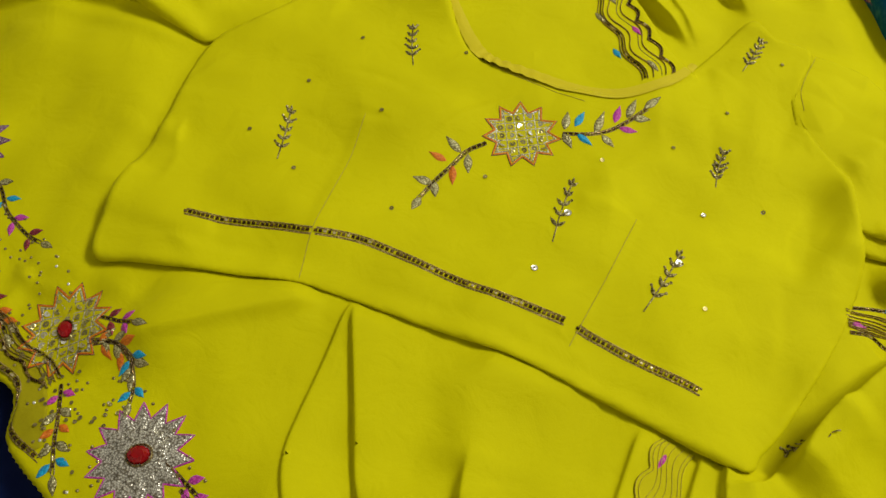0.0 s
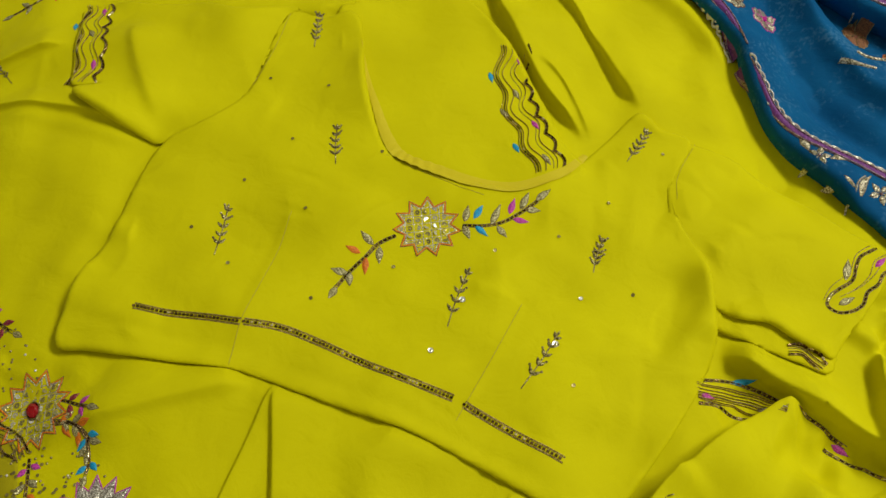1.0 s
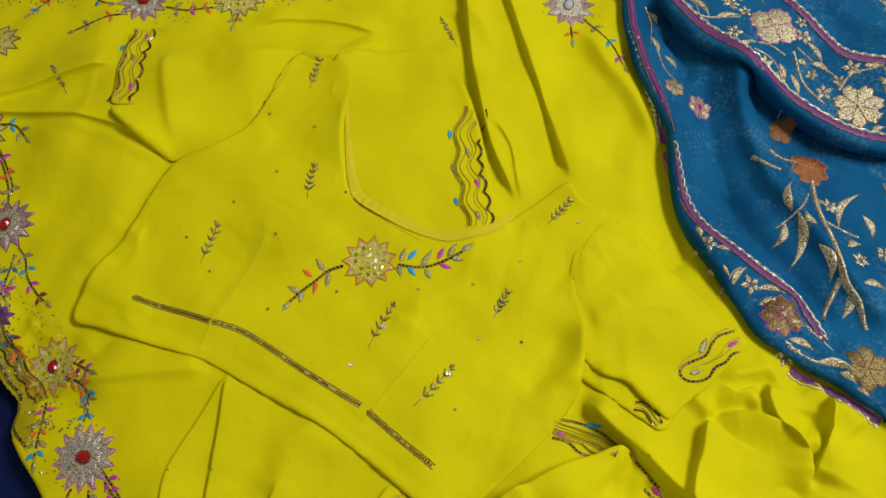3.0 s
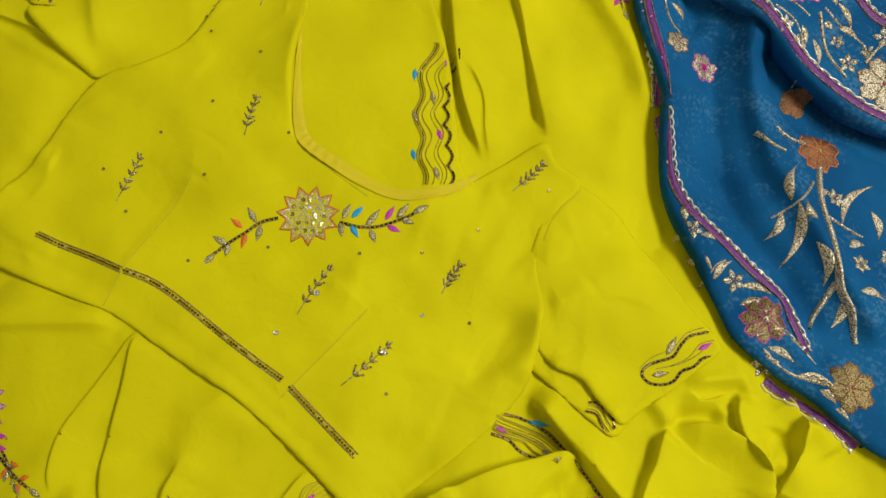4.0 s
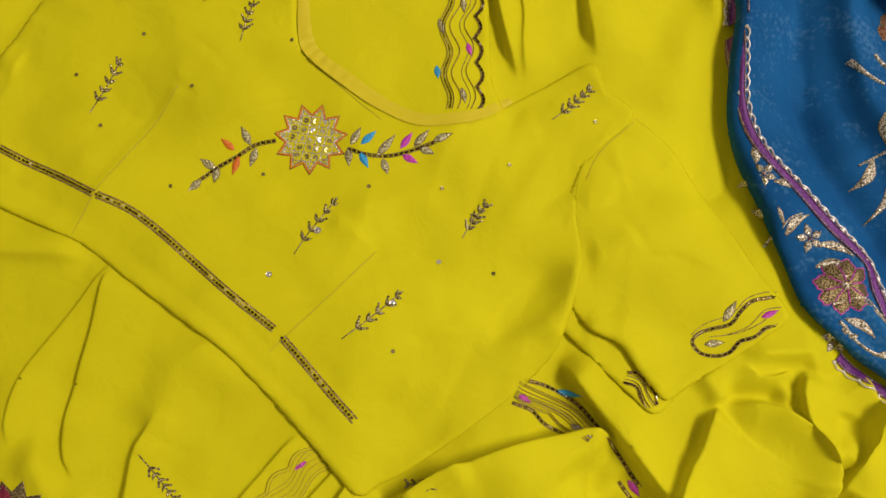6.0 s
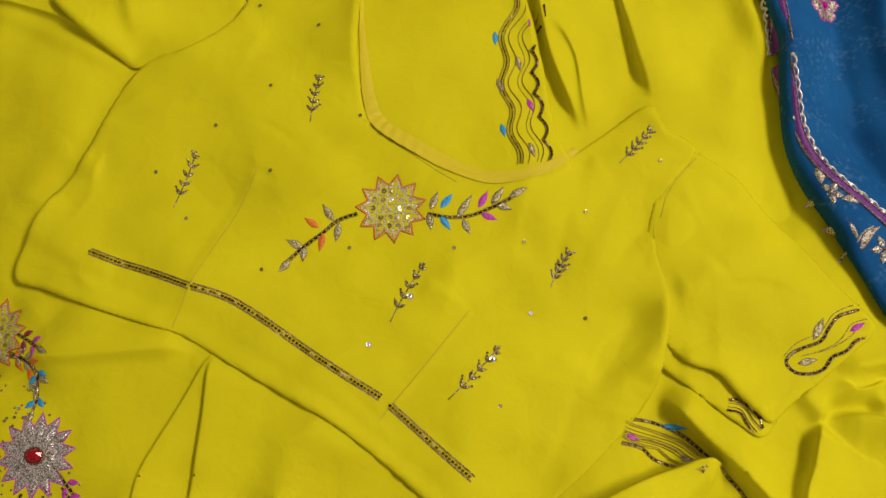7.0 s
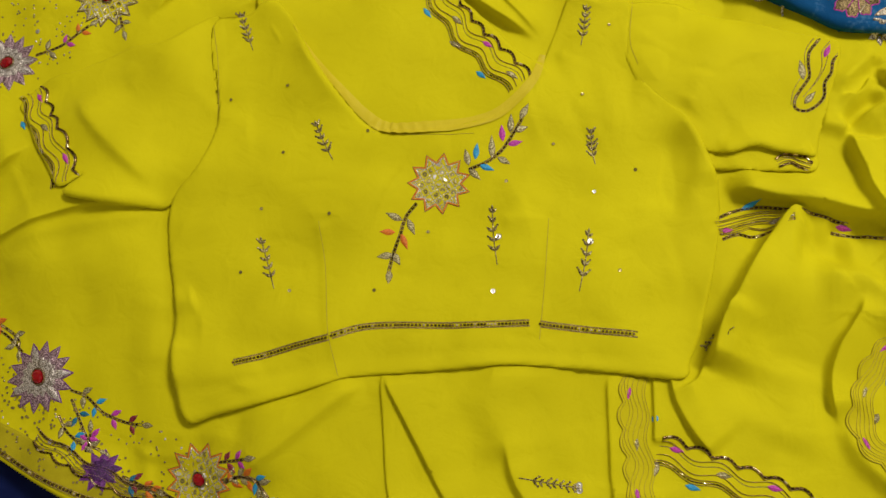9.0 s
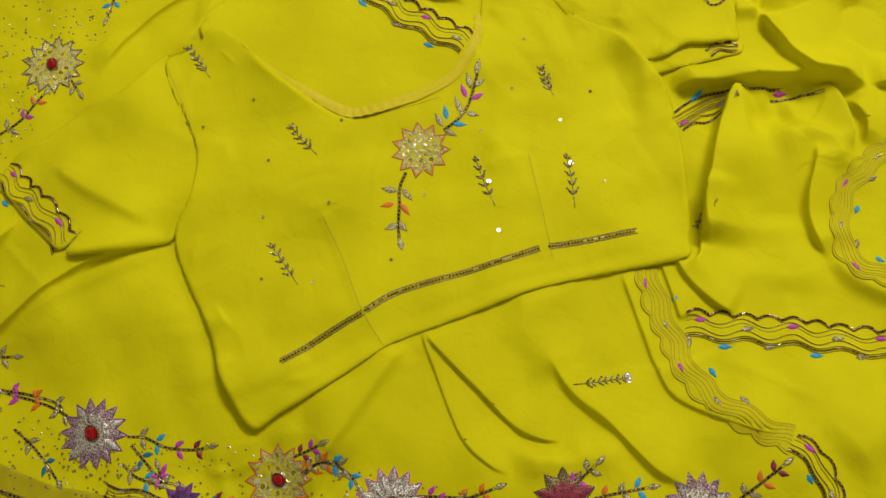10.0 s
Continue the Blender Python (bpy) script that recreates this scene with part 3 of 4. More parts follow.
# bed under everything
bed = tagged(empty("bed", 0.05, 0.1, -0.5), "low bed under a plain white cotton sheet", "bed")
bm = bmesh.new()
bmesh.ops.create_cube(bm, size=1, matrix=Matrix.Translation((0.05, 0.1, -0.298)) @ Matrix.Diagonal((2.0, 1.9, 0.474, 1)))
bmesh.ops.bevel(bm, geom=bm.edges[:], offset=0.05, segments=4, affect="EDGES")
me = bpy.data.meshes.new("mattress")
bm.to_mesh(me)
bm.free()
me.materials.append(WHITE)
ob = new("mattress", me)
ob.parent, ob.matrix_parent_inverse = bed, Matrix.Translation(-bed.location)

# navy cloth under the lower left of the saree
z = np.full((NY, NX), -0.047)
ripple(z, 0.12, 0.004, 5)
navy = cloth("navy_cloth", curve([(-780, -600), (-60, -600), (-100, -330), (-250, -200), (-430, -60), (-560, -60), (-780, -200)], 12, True), z, NAVY, coarse=2)
tagged(navy, "dark navy blue cotton cloth spread on the bed", "cloth")
px, py = np.meshgrid(GX, GY)
sag = np.clip((-0.7 * (px + 0.2) - 0.7 * (py + 0.15) + 0.02) / 0.14, 0, 1)
sag = 0.019 * sag * sag * (3 - 2 * sag)
TOP[:] = np.maximum(TOP, -sag - 0.012)

# ---- the yellow saree ----
saree = tagged(empty("yellow_saree", -0.1, 0.1), "lime-yellow georgette saree with sequinned scalloped border, spread in loose folds", "saree")
z = np.zeros((NY, NX))
ripple(z, 0.22, 0.006, 1)
ripple(z, 0.09, 0.003, 2)
# pleats below the hem
fold(z, [(-49, -160), (-46, -205), (-44, -240), (-40, -268), (-28, -290), (-12, -308)], 0.0036, 0.014, 0.97, 0.12, 3)
fold(z, [(-48, -160), (-32, -195), (-14, -230), (9, -272), (43, -297)], 0.0062, 0.022, 0.95, 0.15, 4)
fold(z, [(-71, -167), (-116, -200), (-149, -225), (-173, -245)], 0.004, 0.022, 0.4, 0.15)
fold(z, [(50, -215), (55, -235), (62, -257), (82, -288), (96, -317), (109, -341), (132, -364)], 0.009, 0.03, 0.9, 0.2, 3)
fold(z, [(-14, -303), (17, -303), (59, -313), (89, -315)], 0.0084, 0.014, 0.0)
fold(z, [(-8, -269), (16, -292), (51, -307)], -0.0056, 0.014, 0.6)
fold(z, [(19, -174), (41, -202), (53, -243)], 0.0056, 0.028, 0.3)
fold(z, [(-190, -283), (-166, -247), (-133, -223), (-100, -197), (-62, -169)], 0.0062, 0.024, 0.85, 0.15)
fold(z, [(-201, -259), (-183, -235), (-145, -210), (-114, -180)], 0.0025, 0.018, 0.4)
fold(z, [(-273, -225), (-237, -231), (-203, -226)], 0.0037, 0.018, 0.7)
fold(z, [(-280, -229), (-263, -219), (-221, -213), (-159, -218)], 0.0031, 0.016, 0.4)
fold(z, [(-257, -262), (-257, -238), (-252, -224)], 0.0037, 0.014, 0.6)
# left of the blouse
fold(z, [(-542, -108), (-503, -66), (-480, -38), (-446, 3), (-384, 55)], 0.0112, 0.028, 0.92, 0.12, 3)
fold(z, [(-512, -93), (-472, -63), (-416, -37), (-336, -9), (-264, -6)], 0.0096, 0.026, 0.92, 0.12, 3)
fold(z, [(-414, -46), (-361, -30), (-301, -22), (-251, -15)], 0.0040, 0.02, 0.7)
fold(z, [(-432, -53), (-376, -60), (-317, -58), (-249, -44)], 0.0040, 0.035, 0.2)
fold(z, [(-252, -88), (-255, -130), (-255, -161)], 0.0032, 0.02, 0.2)
# above the neck
fold(z, [(-209, 164), (-188, 191), (-169, 209), (-143, 252)], 0.0068, 0.014, 0.7)
fold(z, [(-125, 398), (-70, 316), (-19, 250), (33, 193), (96, 142)], 0.0160, 0.026, 0.92, 0.12, 4)
fold(z, [(-97, 415), (-2, 327), (75, 253), (131, 198)], 0.0125, 0.026, 0.92, 0.12, 4)
fold(z, [(34, 388), (90, 353), (151, 316), (195, 274)], 0.0110, 0.028, 0.7)
fold(z, [(16, 218), (53, 201), (78, 171), (101, 145)], 0.0061, 0.016, 0.92, 0.25, 3)
fold(z, [(176, 296), (218, 231), (263, 174), (291, 148)], -0.0068, 0.02, 0.0)
fold(z, [(140, 310), (188, 245), (221, 186), (253, 154)], 0.0051, 0.025, 0.0)
fold(z, [(40, 300), (72, 262), (96, 226), (118, 190)], -0.005, 0.014, 0.0)
fold(z, [(-160, 300), (-100, 330), (-60, 322), (-20, 290)], 0.006, 0.02, 0.6)
fold(z, [(-290, 180), (-250, 215), (-205, 240), (-150, 258)], 0.007, 0.022, 0.9, 0.2, 3)
fold(z, [(-203, -257), (-142, -240), (-100, -206), (-60, -178)], 0.004, 0.02, 0.3)
# to the right of the blouse, the gathered heap
fold(z, [(321, -32), (302, -36), (288, -53), (268, -77), (250, -106), (236, -137), (224, -173)], 0.0216, 0.034, 0.94, 0.12, 5)
fold(z, [(354, -105), (345, -126), (326, -154), (317, -185), (321, -215)], 0.0121, 0.022, 0.92, 0.2, 4)
fold(z, [(359, -147), (367, -132), (366, -110), (351, -94), (330, -90), (308, -90)], 0.0135, 0.02, 0.5, 0.25)
fold(z, [(380, -128), (389, -101), (393, -75), (389, -59), (369, -54)], 0.0121, 0.016, 0.9, 0.25, 3)
fold(z, [(250, -8), (285, -17), (323, -26), (360, -34), (385, -40), (420, -58)], 0.0175, 0.016, 0.93, 0.12, 3)
fold(z, [(237, 0), (284, -8), (321, -16), (362, -24)], 0.0068, 0.012, 0.0)
fold(z, [(296, -62), (326, -68), (352, -70)], -0.0095, 0.018, 0.0)
fold(z, [(363, 40), (362, 28), (369, 6), (371, -17), (376, -37), (397, -52), (430, -64)], 0.0175, 0.024, 0.93, 0.12, 4)
fold(z, [(466, 20), (457, 46), (440, 59), (418, 63), (387, 57), (363, 39)], 0.0149, 0.018, 0.85, 0.2, 3)
fold(z, [(354, 46), (374, 57), (394, 74)], -0.0095, 0.009, 0.0)
fold(z, [(334, 50), (348, 45), (362, 38)], 0.0081, 0.012, 0.5)
fold(z, [(390, 94), (383, 81), (370, 69), (355, 73)], 0.0068, 0.010, 0.92, 0.25, 3)
fold(z, [(396, 103), (402, 82), (419, 69), (455, 59)], 0.0135, 0.016, 0.93, 0.15, 4)
fold(z, [(452, 55), (458, 72), (453, 99), (438, 116), (417, 123)], 0.0108, 0.016, 0.8, 0.2, 3)
fold(z, [(448, 118), (454, 94), (463, 76), (468, 40)], 0.0175, 0.026, 0.94, 0.12, 4)
fold(z, [(351, 76), (363, 89), (379, 102), (394, 115)], 0.0068, 0.008, 0.3)
fold(z, [(450, 117), (473, 111), (490, 103)], 0.0081, 0.014, 0.0)
fold(z, [(437, 95), (440, 82), (434, 70)], -0.0054, 0.010, 0.0)
fold(z, [(458, 37), (454, -3), (468, -22), (501, -42)], -0.0135, 0.018, 0.2)
fold(z, [(430, -62), (470, -75), (520, -85)], 0.0135, 0.02, 0.93, 0.2, 4)
fold(z, [(404, -70), (408, -100), (396, -125)], 0.0108, 0.014, 0.9, 0.25, 3)
fold(z, [(398, 108), (388, 92), (394, 74)], -0.006, 0.012, 0.0)
fold(z, [(262, -30), (276, -48), (262, -66)], -0.006, 0.014, 0.0)
fold(z, [(330, -46), (352, -50), (368, -52)], -0.006, 0.010, 0.0)
fold(z, [(454, 60), (466, 50), (470, 30)], -0.008, 0.012, 0.0)
fold(z, [(300, -160), (286, -200), (270, -235)], 0.005, 0.03, 0.0)
fold(z, [(270, -120), (262, -160), (240, -205)], -0.004, 0.022, 0.0)
fold(z, [(248, -108), (226, -154), (212, -178), (191, -188)], 0.007, 0.02, 0.94, 0.15, 4)
fold(z, [(192, -165), (194, -190), (205, -214), (222, -236)], 0.008, 0.03, 0.94, 0.15, 4)
fold(z, [(178, -170), (176, -205), (174, -228)], 0.004, 0.016, 0.94, 0.1, 3)
fold(z, [(140, -165), (139, -235), (139, -258), (145, -287), (181, -319), (216, -344)], 0.004, 0.02, 0.94, 0.1, 3)
fold(z, [(327, -200), (328, -228), (350, -257), (385, -274)], 0.009, 0.02, 0.7)
fold(z, [(250, -378), (286, -368), (333, -355)], 0.0082, 0.03, 0.3)
creases(z, (-430, -320, 480, 420), 46, 0.0022, 41)
z -= sag
SAREE_EDGE = curve([(-573, -111), (-462, -190), (-376, -244), (-308, -276), (-286, -273), (-248, -290), (-216, -298), (-207, -314), (-195, -328)] + [(-140, -348), (-117, -359), (-83, -378)] + [(-39, -380), (138, -428), (318, -464), (512, -298), (624, -99)] + [(560, 330), (420, 640), (0, 720), (-300, 520)] + [(-627, 95), (-641, 14), (-630, -41)], 8, True)
BODICE = curve([(-244, 1), (-249, -27), (-243, -69), (-236, -105), (-235, -135), (-232, -166), (-218, -205)] + [(-191, -200), (-148, -190), (-105, -178), (-77, -170), (-38, -168), (9, -165), (56, -162), (103, -165), (144, -170), (197, -176)] + [(206, -161), (215, -143), (221, -124), (231, -90), (241, -46), (245, -10), (237, 19), (225, 44), (216, 60), (191, 86), (177, 112), (175, 135)] + [(179, 179), (149, 182), (127, 192), (108, 149), (98, 124), (88, 100), (75, 82), (55, 66), (30, 59), (-7, 53), (-47, 52), (-65, 59), (-91, 88), (-115, 124), (-153, 190), (-187, 179), (-219, 169), (-211, 87)] + [(-214, 123), (-209, 73), (-222, 26)], 5, True)
px, py = np.meshgrid(GX, GY)
beneath = blurred(inside(px, py, BODICE).astype(float), 9)
z = (z + sag) * (1 - 0.85 * np.clip(beneath * 1.6 - 0.5, 0, 1)) - sag
cloth("drape", SAREE_EDGE, z, YELLOW, saree, roll=0.005, push=PUSH)
# Opaque strip added on the drape; its olive paints in the navy beneath.
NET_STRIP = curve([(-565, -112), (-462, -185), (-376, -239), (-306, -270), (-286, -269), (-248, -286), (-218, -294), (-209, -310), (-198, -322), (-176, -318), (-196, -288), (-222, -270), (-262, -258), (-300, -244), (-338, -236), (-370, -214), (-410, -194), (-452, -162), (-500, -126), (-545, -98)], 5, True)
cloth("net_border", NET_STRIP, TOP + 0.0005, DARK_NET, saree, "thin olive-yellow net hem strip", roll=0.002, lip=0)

# ---- the blue saree ----
blue = tagged(empty("blue_saree", 0.4, 0.4), "bright blue georgette saree, purple border, gold embroidery, heaped in folds", "saree")
z = blurred(TOP, 10) + 0.014
ripple(z, 0.2, 0.004, 31)
fold(z, [(93, 407), (192, 303), (219, 261), (281, 197), (333, 163)], 0.008, 0.02, 0.0, 0.1)
fold(z, [(207, 431), (246, 364), (294, 308), (350, 271), (421, 232), (478, 204)], 0.017, 0.035, 0.75, 0.08)
fold(z, [(190, 400), (217, 350), (246, 307), (275, 268), (313, 236), (362, 215), (402, 199), (435, 180)], -0.012, 0.013, 0.0, 0.1)
fold(z, [(245, 417), (307, 380), (359, 382), (429, 401)], -0.034, 0.026, 0.0, 0.1)
fold(z, [(433, 389), (396, 387), (364, 369), (324, 337), (296, 326)], 0.012, 0.016, 0.8)
fold(z, [(120, 424), (160, 401), (188, 363)], -0.012, 0.014, 0.6)
fold(z, [(350, 167), (393, 165), (434, 150), (481, 146)], 0.010, 0.02, 0.5)
fold(z, [(375, 179), (416, 166), (452, 162)], -0.010, 0.012, 0.2)
creases(z, (200, 100, 620, 560), 24, 0.002, 47)
BLUE_EDGE = curve([(32, 493), (64, 440), (91, 396), (127, 350), (172, 310), (190, 295), (213, 256), (243, 217), (282, 186), (330, 155), (367, 132), (408, 127), (453, 129), (504, 124), (577, 119)] + [(840, 60), (840, 800), (300, 820), (190, 740)], 6, True)
cloth("drape", BLUE_EDGE, z, BLUE, blue, roll=0.007, lip=0.004)
z = blurred(TOP, 12) + 0.028
ripple(z, 0.15, 0.004, 33)
fold(z, [(262, 537), (310, 518), (372, 529)], 0.010, 0.03, 0.6)
creases(z, (200, 300, 620, 700), 14, 0.002, 49)
FLAP = curve([(108, 440), (142, 421), (176, 407), (234, 398), (293, 384), (347, 378), (399, 386), (474, 407)] + [(830, 420), (830, 790), (420, 800)] + [(143, 565), (110, 492)], 6, True)
cloth("flap", FLAP, z, BLUE, blue, roll=0.007, lip=0.009)
# ---- blue saree details ----
def edging(points, width, parent, beads=1, scallop=10.0):
    """A purple satin band with a row of pale scallops along one side."""
    line = curve(points, 2)
    s = Sewn()
    s.cord(line, width / 1000, 0.0016)
    ob = s.make("purple_band", PURPLE, parent, "shiny purple satin edging band")
    s = Sewn()
    g = np.gradient(line, axis=0)
    g /= np.linalg.norm(g, axis=1)[:, None]
    m = np.stack([-g[:, 1], g[:, 0]], 1)
    s.cord(line + m * width / 2500, 0.0012, 0.0022)
    s.cord(line - m * width / 2500, 0.0012, 0.0022)
    s.make("band_stitching", MAUVE, ob)
    s = Sewn()
    run = np.r_[0, np.cumsum(np.linalg.norm(np.diff(line, axis=0), axis=1))] * 1000
    p = line + m * (beads * (width / 2000 + 0.0008 + 0.0022 * np.abs(np.sin(np.pi * run / scallop))))[:, None]
    s.cord(p, 0.0016, 0.0018)
    rng = random.Random(int(run[-1]))
    for i in range(0, len(line) - 1, 5):
        s.dome(line[i] + m[i] * beads * (width / 2000 + 0.001), 0.0017 * rng.uniform(0.8, 1.3), 0.0018, 8)
    tagged(s.make("bead_edging", BEAD, ob), kind="stuff")
    s = Sewn()
    for i in range(4, len(line) - 1, 11):
        s.sequin(line[i] + m[i] * rng.gauss(0, 0.001), 0.0019, rng, 0.3)
    tagged(s.make("sequin_scatter", SEQUIN, ob), kind="stuff")
    return ob


edging([(57, 470), (79, 433), (102, 398), (135, 357), (173, 318), (195, 292)], 9, blue, -1)
edging([(200, 282), (216, 261), (238, 234), (269, 213), (312, 202), (344, 194), (379, 188), (404, 174), (422, 162)], 7.5, blue, 1)
edging([(120, 444), (166, 425), (212, 413), (258, 401), (300, 393), (352, 391), (397, 401), (436, 411)], 9, blue, 1, 14)
edging([(198, 521), (248, 501), (289, 484), (318, 477), (366, 487), (409, 497)], 8, blue, 1)
edging([(407, 122), (430, 122), (457, 125), (501, 123)], 8, blue, -1)
petal_flower(*[(207, 349)], 14, blue, GOLD, PINK, PINK_GEM, 6, 0.3)
petal_flower(*[(234, 464)], 27, blue, GOLD, PINK, None, 4, 0.75, MAUVE)
petal_flower(*[(353, 425)], 26, blue, GOLD, COPPER, None, 7, 0.2, MAROON)
petal_flower(*[(376, 161)], 20, blue, ANTIQUE, PINK, None, 8, 0.1, GOLD)
petal_flower(*[(467, 158)], 22, blue, ANTIQUE, COPPER, None, 6, 0.4, MAROON)
petal_flower(*[(173, 349)], 12, blue, GOLD, COPPER, None, 6, 0.4, MAROON)
petal_flower(*[(297, 375)], 14, blue, COPPER, ANTIQUE, None, 4, 1.9, MAROON)
petal_flower(*[(338, 333)], 21, blue, COPPER, ORANGE, None, 8, 0.4, ANTIQUE)
for x, y in [(283, 196), (338, 177), (440, 280), (398, 130)] + [(199, 432), (268, 471), (246, 410), (315, 423), (329, 465), (180, 471)]:
    petal_flower((x, y), 11, blue, GOLD, None, None, 5, x, MAUVE)
for pts, w in (([(347, 318), (363, 285), (389, 256), (414, 228), (436, 214), (454, 195)], 7), ([(411, 229), (413, 207), (415, 184)], 6), ([(348, 299), (346, 274), (335, 248)], 3), ([(372, 275), (389, 278), (411, 283)], 3.5), ([(281, 311), (296, 307), (312, 309)], 4), ([(294, 328), (309, 325), (324, 328)], 4), ([(266, 446), (292, 420), (321, 408)], 4), ([(124, 446), (162, 437), (197, 456)], 3), ([(132, 392), (152, 369), (170, 360)], 3), ([(328, 433), (332, 458), (352, 475)], 3), ([(212, 422), (237, 435), (260, 436)], 2.5), ([(377, 145), (396, 164), (433, 157)], 3), ([(388, 138), (413, 134), (454, 146)], 3)):
    vine(pts, blue, w, GOLD, False)
for pts, w in (([(131, 455), (149, 446), (162, 428)], 2.2), ([(158, 466), (174, 470), (198, 463)], 2.2), ([(227, 420), (254, 420), (277, 402), (287, 386)], 2.2), ([(267, 454), (295, 449), (316, 448), (326, 437)], 2.2), ([(187, 480), (201, 497), (215, 488)], 2.0), ([(348, 486), (369, 464), (385, 430)], 2.4), ([(95, 439), (112, 420), (125, 389)], 2.2), ([(413, 360), (428, 330), (450, 305)], 3)):
    vine(pts, blue, w, GOLD, False)
for x, y in [(156, 469), (198, 468), (266, 408), (295, 435), (323, 444), (373, 423), (258, 486)]:
    petal_flower((x, y), 8, blue, GOLD, None, None, 5, x * 3, MAUVE)
stem = vine([(319, 157), (317, 177), (322, 188)], blue, 2, GOLD, False)
for a, b in ([(340, 269), (327, 301)], [(340, 259), (342, 230)], [(345, 270), (366, 216)], [(366, 265), (351, 274)], [(377, 248), (405, 222)], [(389, 280), (396, 335)], [(407, 312), (424, 291)], [(404, 264), (416, 277)], [(358, 289), (366, 302)], [(292, 195), (317, 203)], [(430, 232), (452, 240)], [(424, 222), (430, 196)]):
    leaf(a, b, 7.5, GOLD, blue, bend=0.16, edge=OLD_GOLD)
for x, y in [(373, 300), (420, 257)]:
    petal_flower((x, y), 10, blue, GOLD, None, None, 6, x, MAUVE)
for a, b in ([(295, 175), (317, 172)], [(323, 166), (327, 191)], [(345, 177), (370, 185)], [(353, 161), (373, 177)], [(360, 160), (381, 166)], [(380, 145), (400, 162)], [(402, 160), (433, 158)], [(390, 142), (415, 144)], [(421, 134), (456, 147)], [(445, 138), (463, 137)],):
    leaf(a, b, 6.2, GOLD, blue, bend=0.12, edge=OLD_GOLD)
for a, b in ([(265, 210), (274, 199)], [(464, 133), (480, 133)], [(120, 403), (138, 384)], [(102, 435), (117, 425)], [(145, 388), (164, 378)], [(134, 455), (168, 439)], [(173, 440), (196, 459)], [(222, 431), (197, 412)], [(165, 478), (179, 469)], [(275, 467), (299, 454)],):
    leaf(a, b, 6.2, GOLD, blue, bend=0.12, edge=OLD_GOLD)
for a, b in ([(275, 421), (293, 402)], [(259, 423), (272, 410)], [(288, 447), (310, 450)], [(339, 472), (357, 478)], [(359, 466), (372, 450)], [(275, 441), (285, 442)], [(377, 404), (387, 414)], [(320, 564), (343, 554)], [(329, 579), (330, 546)],):
    leaf(a, b, 6.2, GOLD, blue, bend=0.12, edge=OLD_GOLD)


# ---- the blouse ----
blouse = tagged(empty("yellow_blouse", 0.02, -0.03), "short-sleeved lime-yellow blouse with embroidered neckline, laid flat on the saree", "blouse")
BACK = curve([(-172, 177), (-167, 207), (-165, 214), (-132, 238), (-95, 262), (-63, 261), (-36, 244), (19, 193), (71, 134), (102, 99), (21, 29), (-82, 42)], 5, True)
z = blurred(TOP, 8) + 0.0055
ripple(z, 0.1, 0.001, 11)
cloth("back_panel", BACK, z, YELLOW, blouse, roll=0.005)

SLEEVE_R = curve([(165, 164), (213, 176), (277, 156), (321, 138), (354, 127), (362, 118), (354, 90), (345, 61), (336, 38), (328, 15), (314, 15), (295, 20), (277, 26), (256, 21), (238, 25), (216, 37), (189, 66)], 5, True)
SLEEVE_L = curve([(-210, 178), (-262, 153), (-300, 150), (-351, 131), (-382, 123), (-407, 98), (-396, 80), (-372, 38), (-352, 7), (-330, 17), (-345, -1), (-307, -11), (-270, -13), (-251, -12), (-237, 7), (-206, 25), (-200, 88)], 5, True)
body = blurred(TOP + 0.8 * sag, 7) + 0.0048
ripple(body, 0.16, 0.0034, 21)
ripple(body, 0.085, 0.0019, 22)
creases(body, (-250, -180, 260, 230), 52, 0.0016, 43)
creases(body, (120, -60, 340, 170), 16, 0.0022, 53)
z = body - 0.002
BACK_SLEEVE = curve([(222, 16), (234, 10), (264, 6), (297, 2), (326, 1), (331, 14), (329, 24), (300, 32), (262, 34), (230, 32)], 5, True)
cloth("sleeve_back", BACK_SLEEVE, z, YELLOW, blouse, roll=0.005)
z = body - 0.0008
fold(z, [(328, 15), (316, 15), (295, 20), (278, 26), (254, 22), (238, 25)], 0.007, 0.014, 0.0, 0.15)
fold(z, [(239, 102), (229, 74), (218, 61)], 0.005, 0.016, 0.3)
fold(z, [(275, 153), (251, 119), (233, 91)], 0.003, 0.02, 0.0)
cloth("sleeve", SLEEVE_R, z, YELLOW, blouse, roll=0.005)
z = body - 0.0008
fold(z, [(-345, 101), (-312, 56), (-256, 3)], 0.005, 0.018, 0.7)
fold(z, [(-243, 6), (-296, 48), (-342, 103)], 0.004, 0.03, 0.0)
fold(z, [(-354, 3), (-306, -7), (-254, -4)], 0.006, 0.012, 0.5)
fold(z, [(-369, 98), (-322, 73), (-279, 26)], 0.004, 0.025, 0.0)
cloth("sleeve", SLEEVE_L, z, YELLOW, blouse, roll=0.005)

z = body
# darts, tucks and soft dents
fold(z, [(-109, -31), (-103, -76), (-97, -131), (-87, -170)], 0.0009, 0.03, 0.95, 0.05)
fold(z, [(83, -139), (89, -90), (96, -32)], 0.0009, 0.03, 0.95, 0.05)
fold(z, [(96, -33), (75, -34), (50, -38)], 0.002, 0.012, 0.5)
fold(z, [(212, 81), (230, 30), (226, -12), (212, -53)], 0.006, 0.018, 0.0)
fold(z, [(204, 52), (205, 20), (202, -10), (200, -42)], -0.0035, 0.014, 0.0)
fold(z, [(110, -135), (152, -140), (198, -148)], 0.0015, 0.012, 0.0)
fold(z, [(-129, 160), (-112, 117), (-84, 87)], 0.003, 0.012, 0.0)
